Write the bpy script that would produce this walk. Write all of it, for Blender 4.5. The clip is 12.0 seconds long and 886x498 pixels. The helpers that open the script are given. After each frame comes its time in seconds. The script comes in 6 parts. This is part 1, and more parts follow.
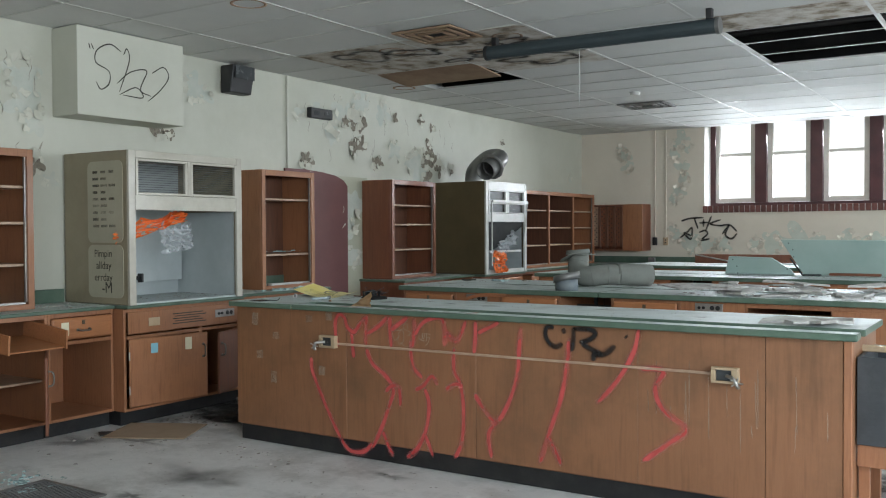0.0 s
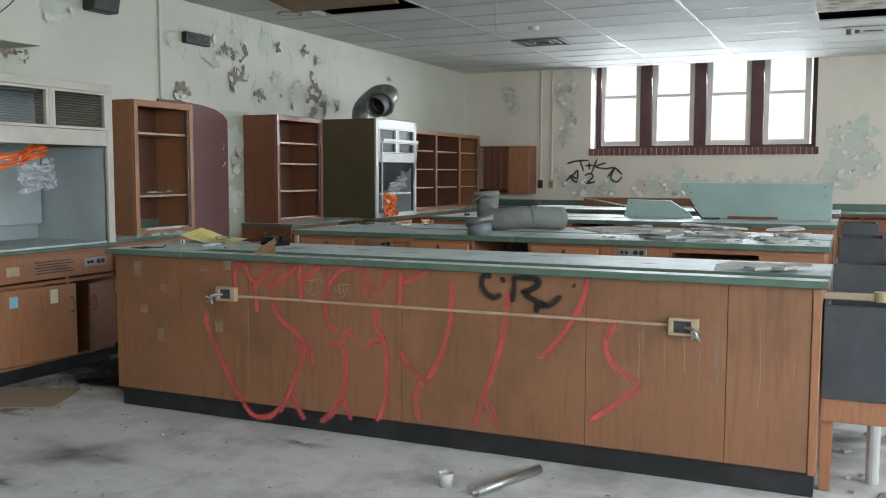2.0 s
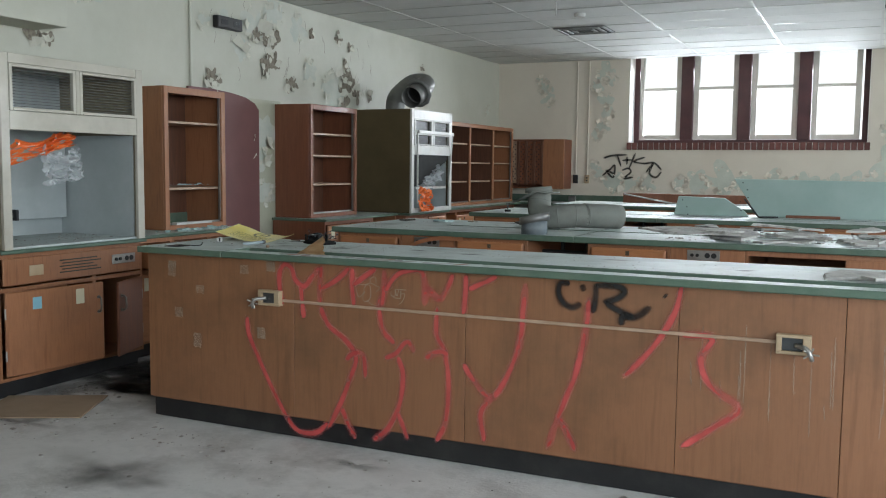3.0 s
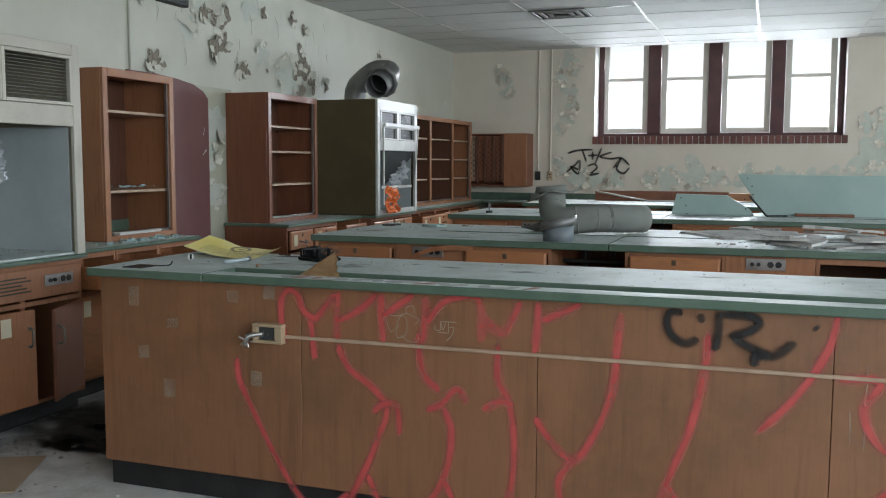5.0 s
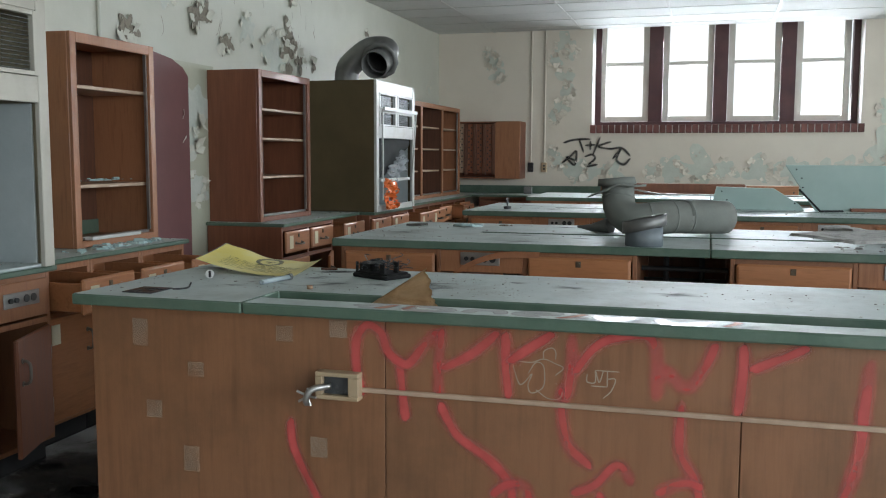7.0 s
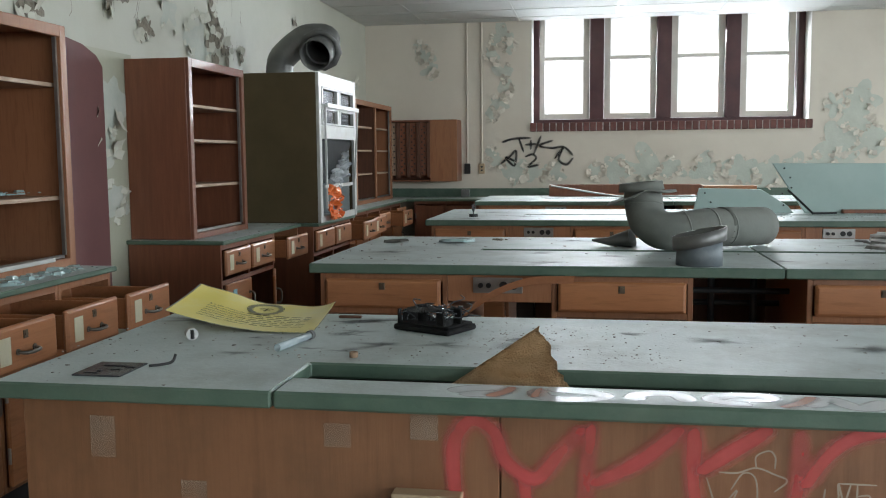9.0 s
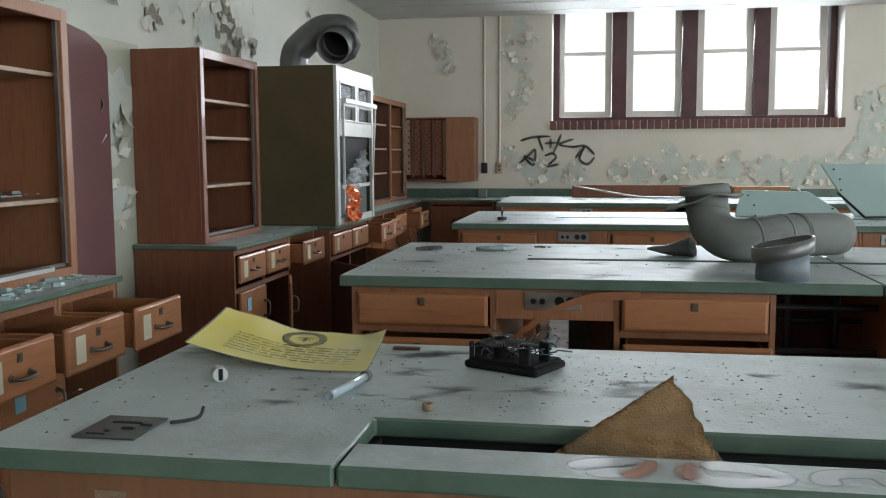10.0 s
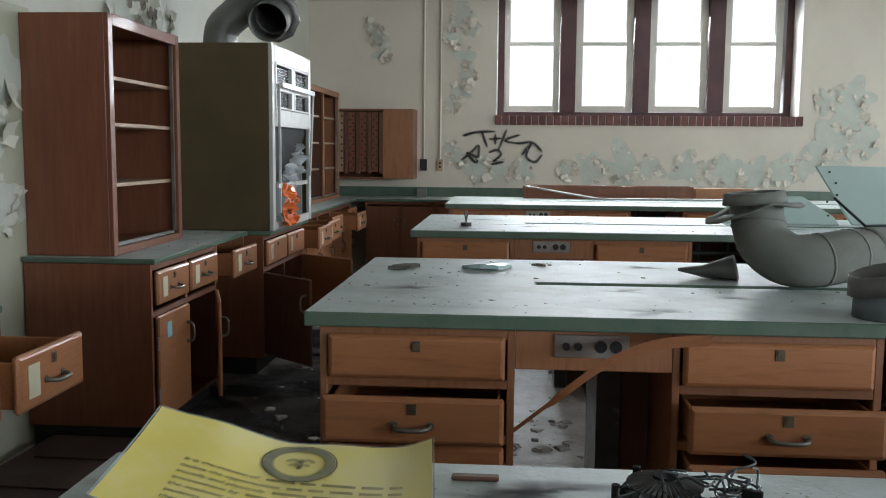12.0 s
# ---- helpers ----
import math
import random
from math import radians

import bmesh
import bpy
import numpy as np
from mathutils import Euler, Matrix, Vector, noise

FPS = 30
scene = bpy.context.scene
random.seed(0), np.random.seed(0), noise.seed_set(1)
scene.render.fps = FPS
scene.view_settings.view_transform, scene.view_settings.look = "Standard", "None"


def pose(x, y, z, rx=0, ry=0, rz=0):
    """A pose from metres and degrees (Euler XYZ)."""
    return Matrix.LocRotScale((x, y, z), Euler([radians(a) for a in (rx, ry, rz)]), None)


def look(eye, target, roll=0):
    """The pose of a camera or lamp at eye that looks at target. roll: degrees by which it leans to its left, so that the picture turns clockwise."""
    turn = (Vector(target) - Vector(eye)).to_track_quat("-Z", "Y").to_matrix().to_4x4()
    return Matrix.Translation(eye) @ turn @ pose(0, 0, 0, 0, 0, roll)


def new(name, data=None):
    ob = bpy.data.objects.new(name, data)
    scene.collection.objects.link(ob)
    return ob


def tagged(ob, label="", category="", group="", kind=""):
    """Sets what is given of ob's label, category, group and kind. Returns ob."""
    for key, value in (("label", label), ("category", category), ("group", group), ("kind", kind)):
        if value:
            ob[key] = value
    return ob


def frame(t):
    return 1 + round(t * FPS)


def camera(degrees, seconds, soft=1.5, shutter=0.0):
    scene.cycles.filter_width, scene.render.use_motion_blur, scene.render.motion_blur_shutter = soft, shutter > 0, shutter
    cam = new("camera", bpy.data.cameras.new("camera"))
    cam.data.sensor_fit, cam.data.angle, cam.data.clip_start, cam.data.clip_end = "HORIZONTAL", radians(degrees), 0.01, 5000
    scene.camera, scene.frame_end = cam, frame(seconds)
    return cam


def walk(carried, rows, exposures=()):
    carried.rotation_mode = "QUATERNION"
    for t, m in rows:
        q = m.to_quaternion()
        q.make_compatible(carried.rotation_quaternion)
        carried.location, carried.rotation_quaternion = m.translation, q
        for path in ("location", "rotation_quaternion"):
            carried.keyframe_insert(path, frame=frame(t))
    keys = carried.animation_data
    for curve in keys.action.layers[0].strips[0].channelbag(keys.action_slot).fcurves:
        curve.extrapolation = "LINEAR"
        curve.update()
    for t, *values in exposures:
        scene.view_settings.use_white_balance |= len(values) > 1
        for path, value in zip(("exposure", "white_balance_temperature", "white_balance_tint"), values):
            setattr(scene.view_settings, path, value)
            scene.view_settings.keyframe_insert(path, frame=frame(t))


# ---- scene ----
cam = camera(52.0, 12.0, soft=1.1)
PATH = [
    (0, (0.838, -0.015, 1.369), (-0.251, 1.661, 1.327), -0.3),
    (0.5, (0.78, 0.047, 1.365), (-0.306, 1.724, 1.298), -0.2),
    (1, (0.623, 0.112, 1.368), (-0.34, 1.862, 1.283), 0.1),
    (1.5, (0.439, 0.184, 1.349), (-0.392, 2.0, 1.234), 0.8),
    (2, (0.279, 0.303, 1.338), (-0.539, 2.121, 1.172), 0.1),
    (2.5, (0.11, 0.472, 1.355), (-0.719, 2.284, 1.184), 0.4),
    (2.7, (0.013, 0.526, 1.342), (-0.833, 2.33, 1.163), 0.6),
    (4.5, (-0.752, 1.047, 1.349), (-1.497, 2.893, 1.154), 0.3),
    (5, (-0.99, 1.266, 1.332), (-1.666, 3.139, 1.146), 0.2),
    (5.5, (-1.222, 1.432, 1.325), (-1.897, 3.305, 1.134), 0.7),
    (6, (-1.452, 1.669, 1.322), (-2.142, 3.536, 1.131), 0.9),
    (6.5, (-1.625, 1.826, 1.3), (-2.301, 3.697, 1.099), 0.8),
    (6.7, (-1.704, 1.891, 1.304), (-2.299, 3.79, 1.104), 0.5),
    (8.3, (-2.213, 2.507, 1.316), (-2.726, 4.429, 1.11), -0.2),
    (8.5, (-2.282, 2.577, 1.314), (-2.777, 4.504, 1.108), -0.3),
    (9, (-2.467, 2.704, 1.321), (-2.801, 4.665, 1.119), -0.5),
    (9.5, (-2.587, 2.837, 1.3), (-2.922, 4.798, 1.097), -0.4),
    (10, (-2.688, 3.066, 1.324), (-3.026, 5.027, 1.119), -0.3),
    (10.5, (-2.796, 3.234, 1.319), (-3.111, 5.199, 1.122), -0.4),
    (11, (-2.943, 3.435, 1.32), (-3.05, 5.422, 1.114), 0.5),
    (11.5, (-3.021, 3.603, 1.314), (-3.121, 5.59, 1.105), 0.7),
    (12, (-3.05, 3.828, 1.323), (-3.199, 5.81, 1.109), 0.5),
]
walk(cam, [(t, look(e, g, r)) for t, e, g, r in PATH], [(0.0, 0.36, 6150, 8), (2.5, 0.32, 6150, 8), (5.2, 0.20, 6100, 8), (6.5, 0.33, 6100, 8), (8.5, 0.36, 6200, 8), (12.0, 0.34, 6200, 8)])

# ---- light ----
W, F, B, R, H = -5.18, 13.30, -3.60, 4.20, 2.855      # left wall, far wall, back wall, right wall, ceiling
world = bpy.data.worlds.new("sky")
scene.world = world
world.use_nodes = True
wn = world.node_tree.nodes
sky = wn.new("ShaderNodeTexSky")
sky.sky_type, sky.sun_disc = "NISHITA", False
sky.sun_elevation, sky.sun_rotation = radians(48), radians(20)
wn["Background"].inputs[1].default_value = 0.15
world.node_tree.links.new(sky.outputs[0], wn["Background"].inputs[0])
sun = new("sun", bpy.data.lights.new("sun", "SUN"))
sun.data.energy, sun.data.angle, sun.data.color = 0.8, radians(12), (1.0, 0.96, 0.9)
sun.matrix_world = look((0, 0, 20), (-6, -17, 0))


def window_light(name, m, w, h, watts, color=(0.93, 0.97, 1.0)):
    lamp = new(name, bpy.data.lights.new(name, "AREA"))
    lamp.data.shape, lamp.data.size, lamp.data.size_y = "RECTANGLE", w, h
    lamp.data.energy, lamp.data.color = watts, color
    lamp.matrix_world = m
    return lamp


window_light("sky_light_far", look((-1.76, F + 0.42, 2.24), (-1.76, 5, 0.1)), 2.9, 1.0, 130).data.spread = radians(125)
window_light("sky_light_side", look((R + 0.05, 1.6, 1.95), (-2.5, 3.4, -0.3)), 5.4, 1.3, 225)
window_light("sky_light_side_far", look((R + 0.05, 9.2, 1.95), (-5, 8.0, 0.1)), 4.2, 1.3, 130)
window_light("sky_light_back", look((1.9, B - 0.05, 1.95), (-0.8, 4.8, 0.0)), 3.8, 1.3, 75)


# ---- materials ----
def material(name, colors, scale=6.0, rough=0.6, metal=0.0, bump=0.1, stretch=(1, 1, 1), dirt=None, dirt_amount=0.35,
             dirt_scale=1.6, fine=60.0, coat=0.0, spec=0.5, per_object=0.0, per_island=0.0):
    m = bpy.data.materials.new(name)
    m.use_nodes = True
    n, l = m.node_tree.nodes, m.node_tree.links
    bsdf = n["Principled BSDF"]
    tc, info = n.new("ShaderNodeTexCoord"), n.new("ShaderNodeObjectInfo")
    shift = n.new("ShaderNodeVectorMath")
    shift.operation = "MULTIPLY_ADD"
    l.new(info.outputs["Random"], shift.inputs[0])
    shift.inputs[1].default_value = (17.0, 31.0, 23.0)
    l.new(tc.outputs["Object"], shift.inputs[2])
    mp = n.new("ShaderNodeMapping")
    mp.inputs["Scale"].default_value = stretch
    l.new(shift.outputs[0], mp.inputs[0])
    n1 = n.new("ShaderNodeTexNoise")
    n1.inputs["Scale"].default_value, n1.inputs["Detail"].default_value = scale, 6
    n1.inputs["Roughness"].default_value = 0.62
    l.new(mp.outputs[0], n1.inputs["Vector"])
    ramp = n.new("ShaderNodeValToRGB")
    e = ramp.color_ramp.elements
    for i, c in enumerate(colors):
        k = e[i] if i < 2 else e.new(0.5)
        k.color = (*c, 1)
    for i, k in enumerate(sorted(range(len(colors)))):
        e[i].position = 0.3 + 0.4 * i / (len(colors) - 1)
    for i, c in enumerate(colors):
        e[i].color = (*c, 1)
    l.new(n1.outputs["Fac"], ramp.inputs[0])
    out = ramp.outputs[0]
    if dirt:
        n2 = n.new("ShaderNodeTexNoise")
        n2.inputs["Scale"].default_value, n2.inputs["Detail"].default_value = dirt_scale, 8
        n2.inputs["Roughness"].default_value = 0.7
        l.new(shift.outputs[0], n2.inputs["Vector"])
        cut = n.new("ShaderNodeMapRange")
        cut.inputs["From Min"].default_value, cut.inputs["From Max"].default_value = 0.47, 0.72
        cut.inputs["To Max"].default_value = dirt_amount
        l.new(n2.outputs["Fac"], cut.inputs[0])
        mix = n.new("ShaderNodeMix")
        mix.data_type = "RGBA"
        l.new(cut.outputs[0], mix.inputs["Factor"])
        l.new(out, mix.inputs["A"])
        mix.inputs["B"].default_value = (*dirt, 1)
        out = mix.outputs["Result"]
    if per_object or per_island:
        hsv = n.new("ShaderNodeHueSaturation")
        r = n.new("ShaderNodeMapRange")
        a = per_object or per_island
        r.inputs["To Min"].default_value, r.inputs["To Max"].default_value = 1 - a, 1 + a
        if per_object:
            l.new(info.outputs["Random"], r.inputs[0])
        else:
            l.new(n.new("ShaderNodeNewGeometry").outputs["Random Per Island"], r.inputs[0])
        l.new(r.outputs[0], hsv.inputs["Value"])
        l.new(out, hsv.inputs["Color"])
        out = hsv.outputs[0]
    l.new(out, bsdf.inputs["Base Color"])
    bsdf.inputs["Metallic"].default_value = metal
    bsdf.inputs["Coat Weight"].default_value = coat
    bsdf.inputs["Specular IOR Level"].default_value = spec
    rr = n.new("ShaderNodeMapRange")
    rr.inputs["To Min"].default_value, rr.inputs["To Max"].default_value = max(0.03, rough - 0.12), min(1, rough + 0.12)
    l.new(n1.outputs["Fac"], rr.inputs[0])
    l.new(rr.outputs[0], bsdf.inputs["Roughness"])
    if bump:
        n3 = n.new("ShaderNodeTexNoise")
        n3.inputs["Scale"].default_value, n3.inputs["Detail"].default_value = fine, 4
        l.new(mp.outputs[0], n3.inputs["Vector"])
        bp = n.new("ShaderNodeBump")
        bp.inputs["Strength"].default_value, bp.inputs["Distance"].default_value = bump, 0.01
        l.new(n3.outputs["Fac"], bp.inputs["Height"])
        l.new(bp.outputs[0], bsdf.inputs["Normal"])
    return m


def film(name, color, solid, rough=0.5, fade=False, inner=0.75):
    """Thin paint or plastic that lets part of what lies behind show through; with fade it thins out towards its rim."""
    m = material(name, (color, tuple(c * 0.8 for c in color)), 9, rough, bump=0.05)
    n, l = m.node_tree.nodes, m.node_tree.links
    clear, mix = n.new("ShaderNodeBsdfTransparent"), n.new("ShaderNodeMixShader")
    nz, mr = n.new("ShaderNodeTexNoise"), n.new("ShaderNodeMapRange")
    nz.inputs["Scale"].default_value, nz.inputs["Detail"].default_value = 7, 6
    tc = n.new("ShaderNodeTexCoord")
    l.new(tc.outputs["Object"], nz.inputs["Vector"])
    mr.inputs["From Min"].default_value, mr.inputs["From Max"].default_value = 0.3, 0.7
    mr.inputs["To Min"].default_value, mr.inputs["To Max"].default_value = solid - 0.2, min(1, solid + 0.2)
    l.new(nz.outputs["Fac"], mr.inputs[0])
    if fade:
        at, rim, mul = n.new("ShaderNodeAttribute"), n.new("ShaderNodeMapRange"), n.new("ShaderNodeMath")
        at.attribute_name = "spread"
        rim.interpolation_type = "SMOOTHSTEP"
        rim.inputs["From Max"].default_value = inner
        mul.operation = "MULTIPLY"
        l.new(at.outputs["Fac"], rim.inputs[0])
        l.new(rim.outputs[0], mul.inputs[0])
        l.new(mr.outputs[0], mul.inputs[1])
        l.new(mul.outputs[0], mix.inputs[0])
    else:
        l.new(mr.outputs[0], mix.inputs[0])
    l.new(clear.outputs[0], mix.inputs[1])
    l.new(n["Principled BSDF"].outputs[0], mix.inputs[2])
    l.new(mix.outputs[0], n["Material Output"].inputs[0])
    return m


M_wall = material("cream_plaster", ((0.50, 0.505, 0.425), (0.57, 0.57, 0.49)), 1.3, 0.55, dirt=(0.41, 0.405, 0.32), dirt_amount=0.4, dirt_scale=0.9, bump=0.12, fine=14)
M_wallfar = material("beige_plaster", ((0.61, 0.555, 0.465), (0.67, 0.615, 0.52)), 1.3, 0.6, dirt=(0.52, 0.46, 0.37), dirt_amount=0.4, dirt_scale=0.9, bump=0.12, fine=14)
M_under = material("bare_green_undercoat", ((0.47, 0.50, 0.43), (0.56, 0.585, 0.51)), 8, 0.8, dirt=(0.53, 0.50, 0.42), bump=0.2, fine=40)
M_rot = material("rotten_plaster", ((0.06, 0.052, 0.038), (0.27, 0.24, 0.19), (0.13, 0.115, 0.085)), 22, 0.95, bump=0.5, fine=50)
M_flake = material("curled_paint", ((0.54, 0.535, 0.45), (0.61, 0.60, 0.515)), 6, 0.6, bump=0.1, per_island=0.08)
M_ceil = material("ceiling_tile", ((0.60, 0.61, 0.59), (0.66, 0.66, 0.64)), 3, 0.85, dirt=(0.52, 0.50, 0.45), dirt_amount=0.25, dirt_scale=0.8, bump=0.3, fine=110, per_island=0.05)
M_stain = material("mouldy_tile", ((0.07, 0.055, 0.035), (0.26, 0.21, 0.15), (0.46, 0.42, 0.36), (0.56, 0.53, 0.48), (0.62, 0.60, 0.56)), 5.0, 0.95, bump=0.5, fine=60)
M_tee = material("white_tee_bar", ((0.50, 0.50, 0.48), (0.58, 0.58, 0.55)), 8, 0.5, bump=0.02)
# Near-black stands in for unlit space above the tiles and behind grilles.
M_dark = material("unlit_void_dark", ((0.012, 0.012, 0.012), (0.03, 0.028, 0.026)), 3, 0.95)
M_rust = material("brown_water_stain", ((0.20, 0.12, 0.07), (0.36, 0.25, 0.16)), 3, 0.9, bump=0.3)
M_floor = material("dusty_concrete", ((0.44, 0.435, 0.42), (0.66, 0.655, 0.64), (0.54, 0.535, 0.52)), 2.6, 0.6, dirt=(0.22, 0.21, 0.195), dirt_amount=0.75, dirt_scale=1.7, bump=0.25, fine=55)
M_wood = material("varnished_wood", ((0.25, 0.104, 0.047), (0.34, 0.150, 0.070), (0.29, 0.124, 0.056)), 5, 0.45, stretch=(9, 9, 0.8), dirt=(0.17, 0.085, 0.05), dirt_amount=0.5, dirt_scale=1.5, bump=0.06, fine=30, coat=0.12, per_object=0.10)
M_panel = material("bench_panel_wood", ((0.200, 0.090, 0.040), (0.275, 0.125, 0.058), (0.235, 0.106, 0.048)), 4, 0.5, stretch=(7, 7, 0.5), dirt=(0.13, 0.068, 0.032), dirt_amount=0.75, dirt_scale=1.5, bump=0.05, fine=26, coat=0.15, per_object=0.05)
M_drawer = material("drawer_front_wood", ((0.30, 0.122, 0.050), (0.41, 0.172, 0.072), (0.355, 0.146, 0.060)), 5, 0.4, stretch=(1.0, 8, 9), dirt=(0.24, 0.12, 0.06), dirt_amount=0.45, dirt_scale=2, bump=0.05, fine=26, coat=0.15, per_object=0.08)
# Redder wood; its darker tone includes the shade on left-wall cabinets.
M_red = material("reddish_wood_and_shade", ((0.165, 0.058, 0.028), (0.235, 0.088, 0.043)), 5, 0.52, stretch=(9, 9, 0.8), dirt=(0.16, 0.058, 0.032), dirt_amount=0.5, bump=0.05, fine=30, coat=0.12, per_object=0.08)
# Dark wood; inside cabinets and knee holes the colour also carries their shade.
M_inner = material("dark_wood_and_recess_shade", ((0.095, 0.038, 0.020), (0.15, 0.063, 0.034)), 5, 0.6, stretch=(9, 9, 0.8), dirt=(0.06, 0.03, 0.02), bump=0.06, fine=30)
M_edge = material("worn_pale_wood_edge", ((0.36, 0.24, 0.16), (0.50, 0.37, 0.27)), 12, 0.5, dirt=(0.22, 0.12, 0.07), bump=0.05)
M_burg = material("burgundy_board", ((0.145, 0.06, 0.06), (0.185, 0.08, 0.078)), 3, 0.6, dirt=(0.12, 0.06, 0.055), bump=0.05)
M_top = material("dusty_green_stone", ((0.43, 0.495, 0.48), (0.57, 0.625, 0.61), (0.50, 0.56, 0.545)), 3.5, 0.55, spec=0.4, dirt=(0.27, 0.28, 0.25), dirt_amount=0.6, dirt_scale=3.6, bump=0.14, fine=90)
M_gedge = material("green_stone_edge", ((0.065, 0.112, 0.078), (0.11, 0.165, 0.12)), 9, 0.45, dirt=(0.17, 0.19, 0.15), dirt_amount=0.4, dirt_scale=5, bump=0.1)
M_plinth = material("black_rubber_base", ((0.008, 0.008, 0.009), (0.018, 0.018, 0.018)), 7, 0.6, dirt=(0.08, 0.075, 0.065), dirt_amount=0.3, dirt_scale=5)
# Browner enamel for the hood side; its weaker light is put into the colour.
M_hoodside = material("shaded_beige_enamel", ((0.24, 0.205, 0.135), (0.30, 0.26, 0.175)), 3, 0.45, dirt=(0.17, 0.14, 0.09), dirt_amount=0.5, dirt_scale=2, bump=0.05, coat=0.1)
M_notice = material("pale_notice_board", ((0.36, 0.335, 0.25), (0.42, 0.395, 0.30)), 5, 0.5, dirt=(0.30, 0.28, 0.2))
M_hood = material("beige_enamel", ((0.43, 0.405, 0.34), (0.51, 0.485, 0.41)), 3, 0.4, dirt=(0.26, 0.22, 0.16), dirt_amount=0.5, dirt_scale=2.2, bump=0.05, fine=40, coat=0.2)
M_white = material("white_enamel", ((0.47, 0.47, 0.445), (0.55, 0.55, 0.52)), 4, 0.4, dirt=(0.36, 0.32, 0.26), dirt_amount=0.45, dirt_scale=6, bump=0.05)
M_olive = material("olive_side_panel", ((0.082, 0.061, 0.030), (0.115, 0.085, 0.042)), 3, 0.6, dirt=(0.085, 0.062, 0.032), bump=0.04, spec=0.25)
M_liner = material("pale_stone_liner", ((0.38, 0.42, 0.42), (0.48, 0.52, 0.52)), 3, 0.5, dirt=(0.30, 0.32, 0.31), bump=0.08)
M_black = material("black_plastic", ((0.012, 0.012, 0.013), (0.025, 0.025, 0.026)), 8, 0.5)
M_steel = material("worn_steel", ((0.36, 0.35, 0.33), (0.48, 0.47, 0.45)), 9, 0.38, 0.85, dirt=(0.20, 0.17, 0.14), dirt_amount=0.5, dirt_scale=8)
M_galv = material("galvanised_duct", ((0.17, 0.17, 0.165), (0.25, 0.25, 0.24)), 6, 0.45, 0.55, dirt=(0.12, 0.11, 0.10), bump=0.05)
M_grey = material("grey_duct_plastic", ((0.165, 0.175, 0.155), (0.245, 0.255, 0.23)), 4, 0.85, spec=0.2, dirt=(0.11, 0.10, 0.085), dirt_amount=0.7, dirt_scale=4, bump=0.08)
M_blue = material("blue_grey_collar", ((0.125, 0.15, 0.165), (0.19, 0.22, 0.235)), 6, 0.55, dirt=(0.28, 0.27, 0.25), dirt_amount=0.4, dirt_scale=6)
M_sink = material("black_stone_sink", ((0.028, 0.032, 0.036), (0.055, 0.06, 0.066)), 4, 0.45, dirt=(0.11, 0.115, 0.115), dirt_amount=0.4, dirt_scale=3)
M_board = material("pale_green_slab", ((0.33, 0.45, 0.41), (0.41, 0.52, 0.48)), 2.5, 0.35, dirt=(0.30, 0.38, 0.34), bump=0.04)
M_cream = material("ivory_fitting", ((0.38, 0.28, 0.17), (0.48, 0.37, 0.24)), 9, 0.5)
# The pale dirt colour here paints the laminate's whitish sheen in blotches.
M_yellow = material("yellow_card_with_sheen", ((0.84, 0.70, 0.17), (0.90, 0.79, 0.32)), 6, 0.35, dirt=(0.84, 0.78, 0.48), dirt_amount=0.7, dirt_scale=7, bump=0.03, coat=0.3)
M_card = material("cardboard", ((0.30, 0.22, 0.14), (0.38, 0.28, 0.19)), 5, 0.9, dirt=(0.20, 0.16, 0.11), bump=0.1)
M_burlap = material("brown_kraft", ((0.52, 0.34, 0.18), (0.72, 0.52, 0.31)), 14, 0.85, bump=0.6, fine=260)
M_paper = material("cream_paper", ((0.62, 0.57, 0.40), (0.70, 0.65, 0.48)), 6, 0.8)
M_paperblue = material("blue_paper", ((0.22, 0.46, 0.55), (0.28, 0.52, 0.60)), 6, 0.8)
M_brown = material("brown_window_frame", ((0.055, 0.022, 0.024), (0.09, 0.035, 0.036)), 5, 0.5, dirt=(0.12, 0.07, 0.06), dirt_amount=0.3)
M_sash = material("cream_sash_paint", ((0.58, 0.56, 0.50), (0.66, 0.64, 0.58)), 6, 0.5, dirt=(0.42, 0.38, 0.32))
M_reveal = material("white_reveal", ((0.70, 0.70, 0.67), (0.76, 0.76, 0.73)), 4, 0.6)
M_brick = material("sill_brick", ((0.10, 0.038, 0.032), (0.17, 0.068, 0.055)), 16, 0.7, bump=0.3, per_object=0.25)
M_rubble = material("crumbled_tile", ((0.30, 0.29, 0.27), (0.46, 0.45, 0.42), (0.18, 0.165, 0.145)), 9, 0.95, bump=0.5, fine=70, per_island=0.2)
M_debris = material("floor_debris", ((0.16, 0.14, 0.12), (0.42, 0.40, 0.37), (0.08, 0.07, 0.06)), 5, 0.95, per_island=0.5)
M_glassbit = material("glass_shard", ((0.30, 0.42, 0.42), (0.42, 0.55, 0.54)), 6, 0.12, spec=0.8)
M_orange = material("orange_plastic", ((0.72, 0.13, 0.025), (0.85, 0.22, 0.05)), 6, 0.3, coat=0.5)
M_clear = film("clear_plastic", (0.75, 0.78, 0.80), 0.5, 0.15)
M_redspray = film("red_spray", (0.74, 0.12, 0.115), 0.60, fade=True, inner=0.8)
M_dust = film("dark_dust", (0.07, 0.05, 0.04), 0.30, 0.9)
M_faint = film("faint_grime", (0.09, 0.08, 0.07), 0.2, 0.9)
# White colour stands in for window sheen on the glossy strokes.
M_gloss = film("gloss_with_white_sheen", (0.82, 0.83, 0.84), 0.9, 0.22, fade=True, inner=0.4)
M_orangespray = film("orange_spray", (0.72, 0.30, 0.18), 0.5, fade=True, inner=0.9)
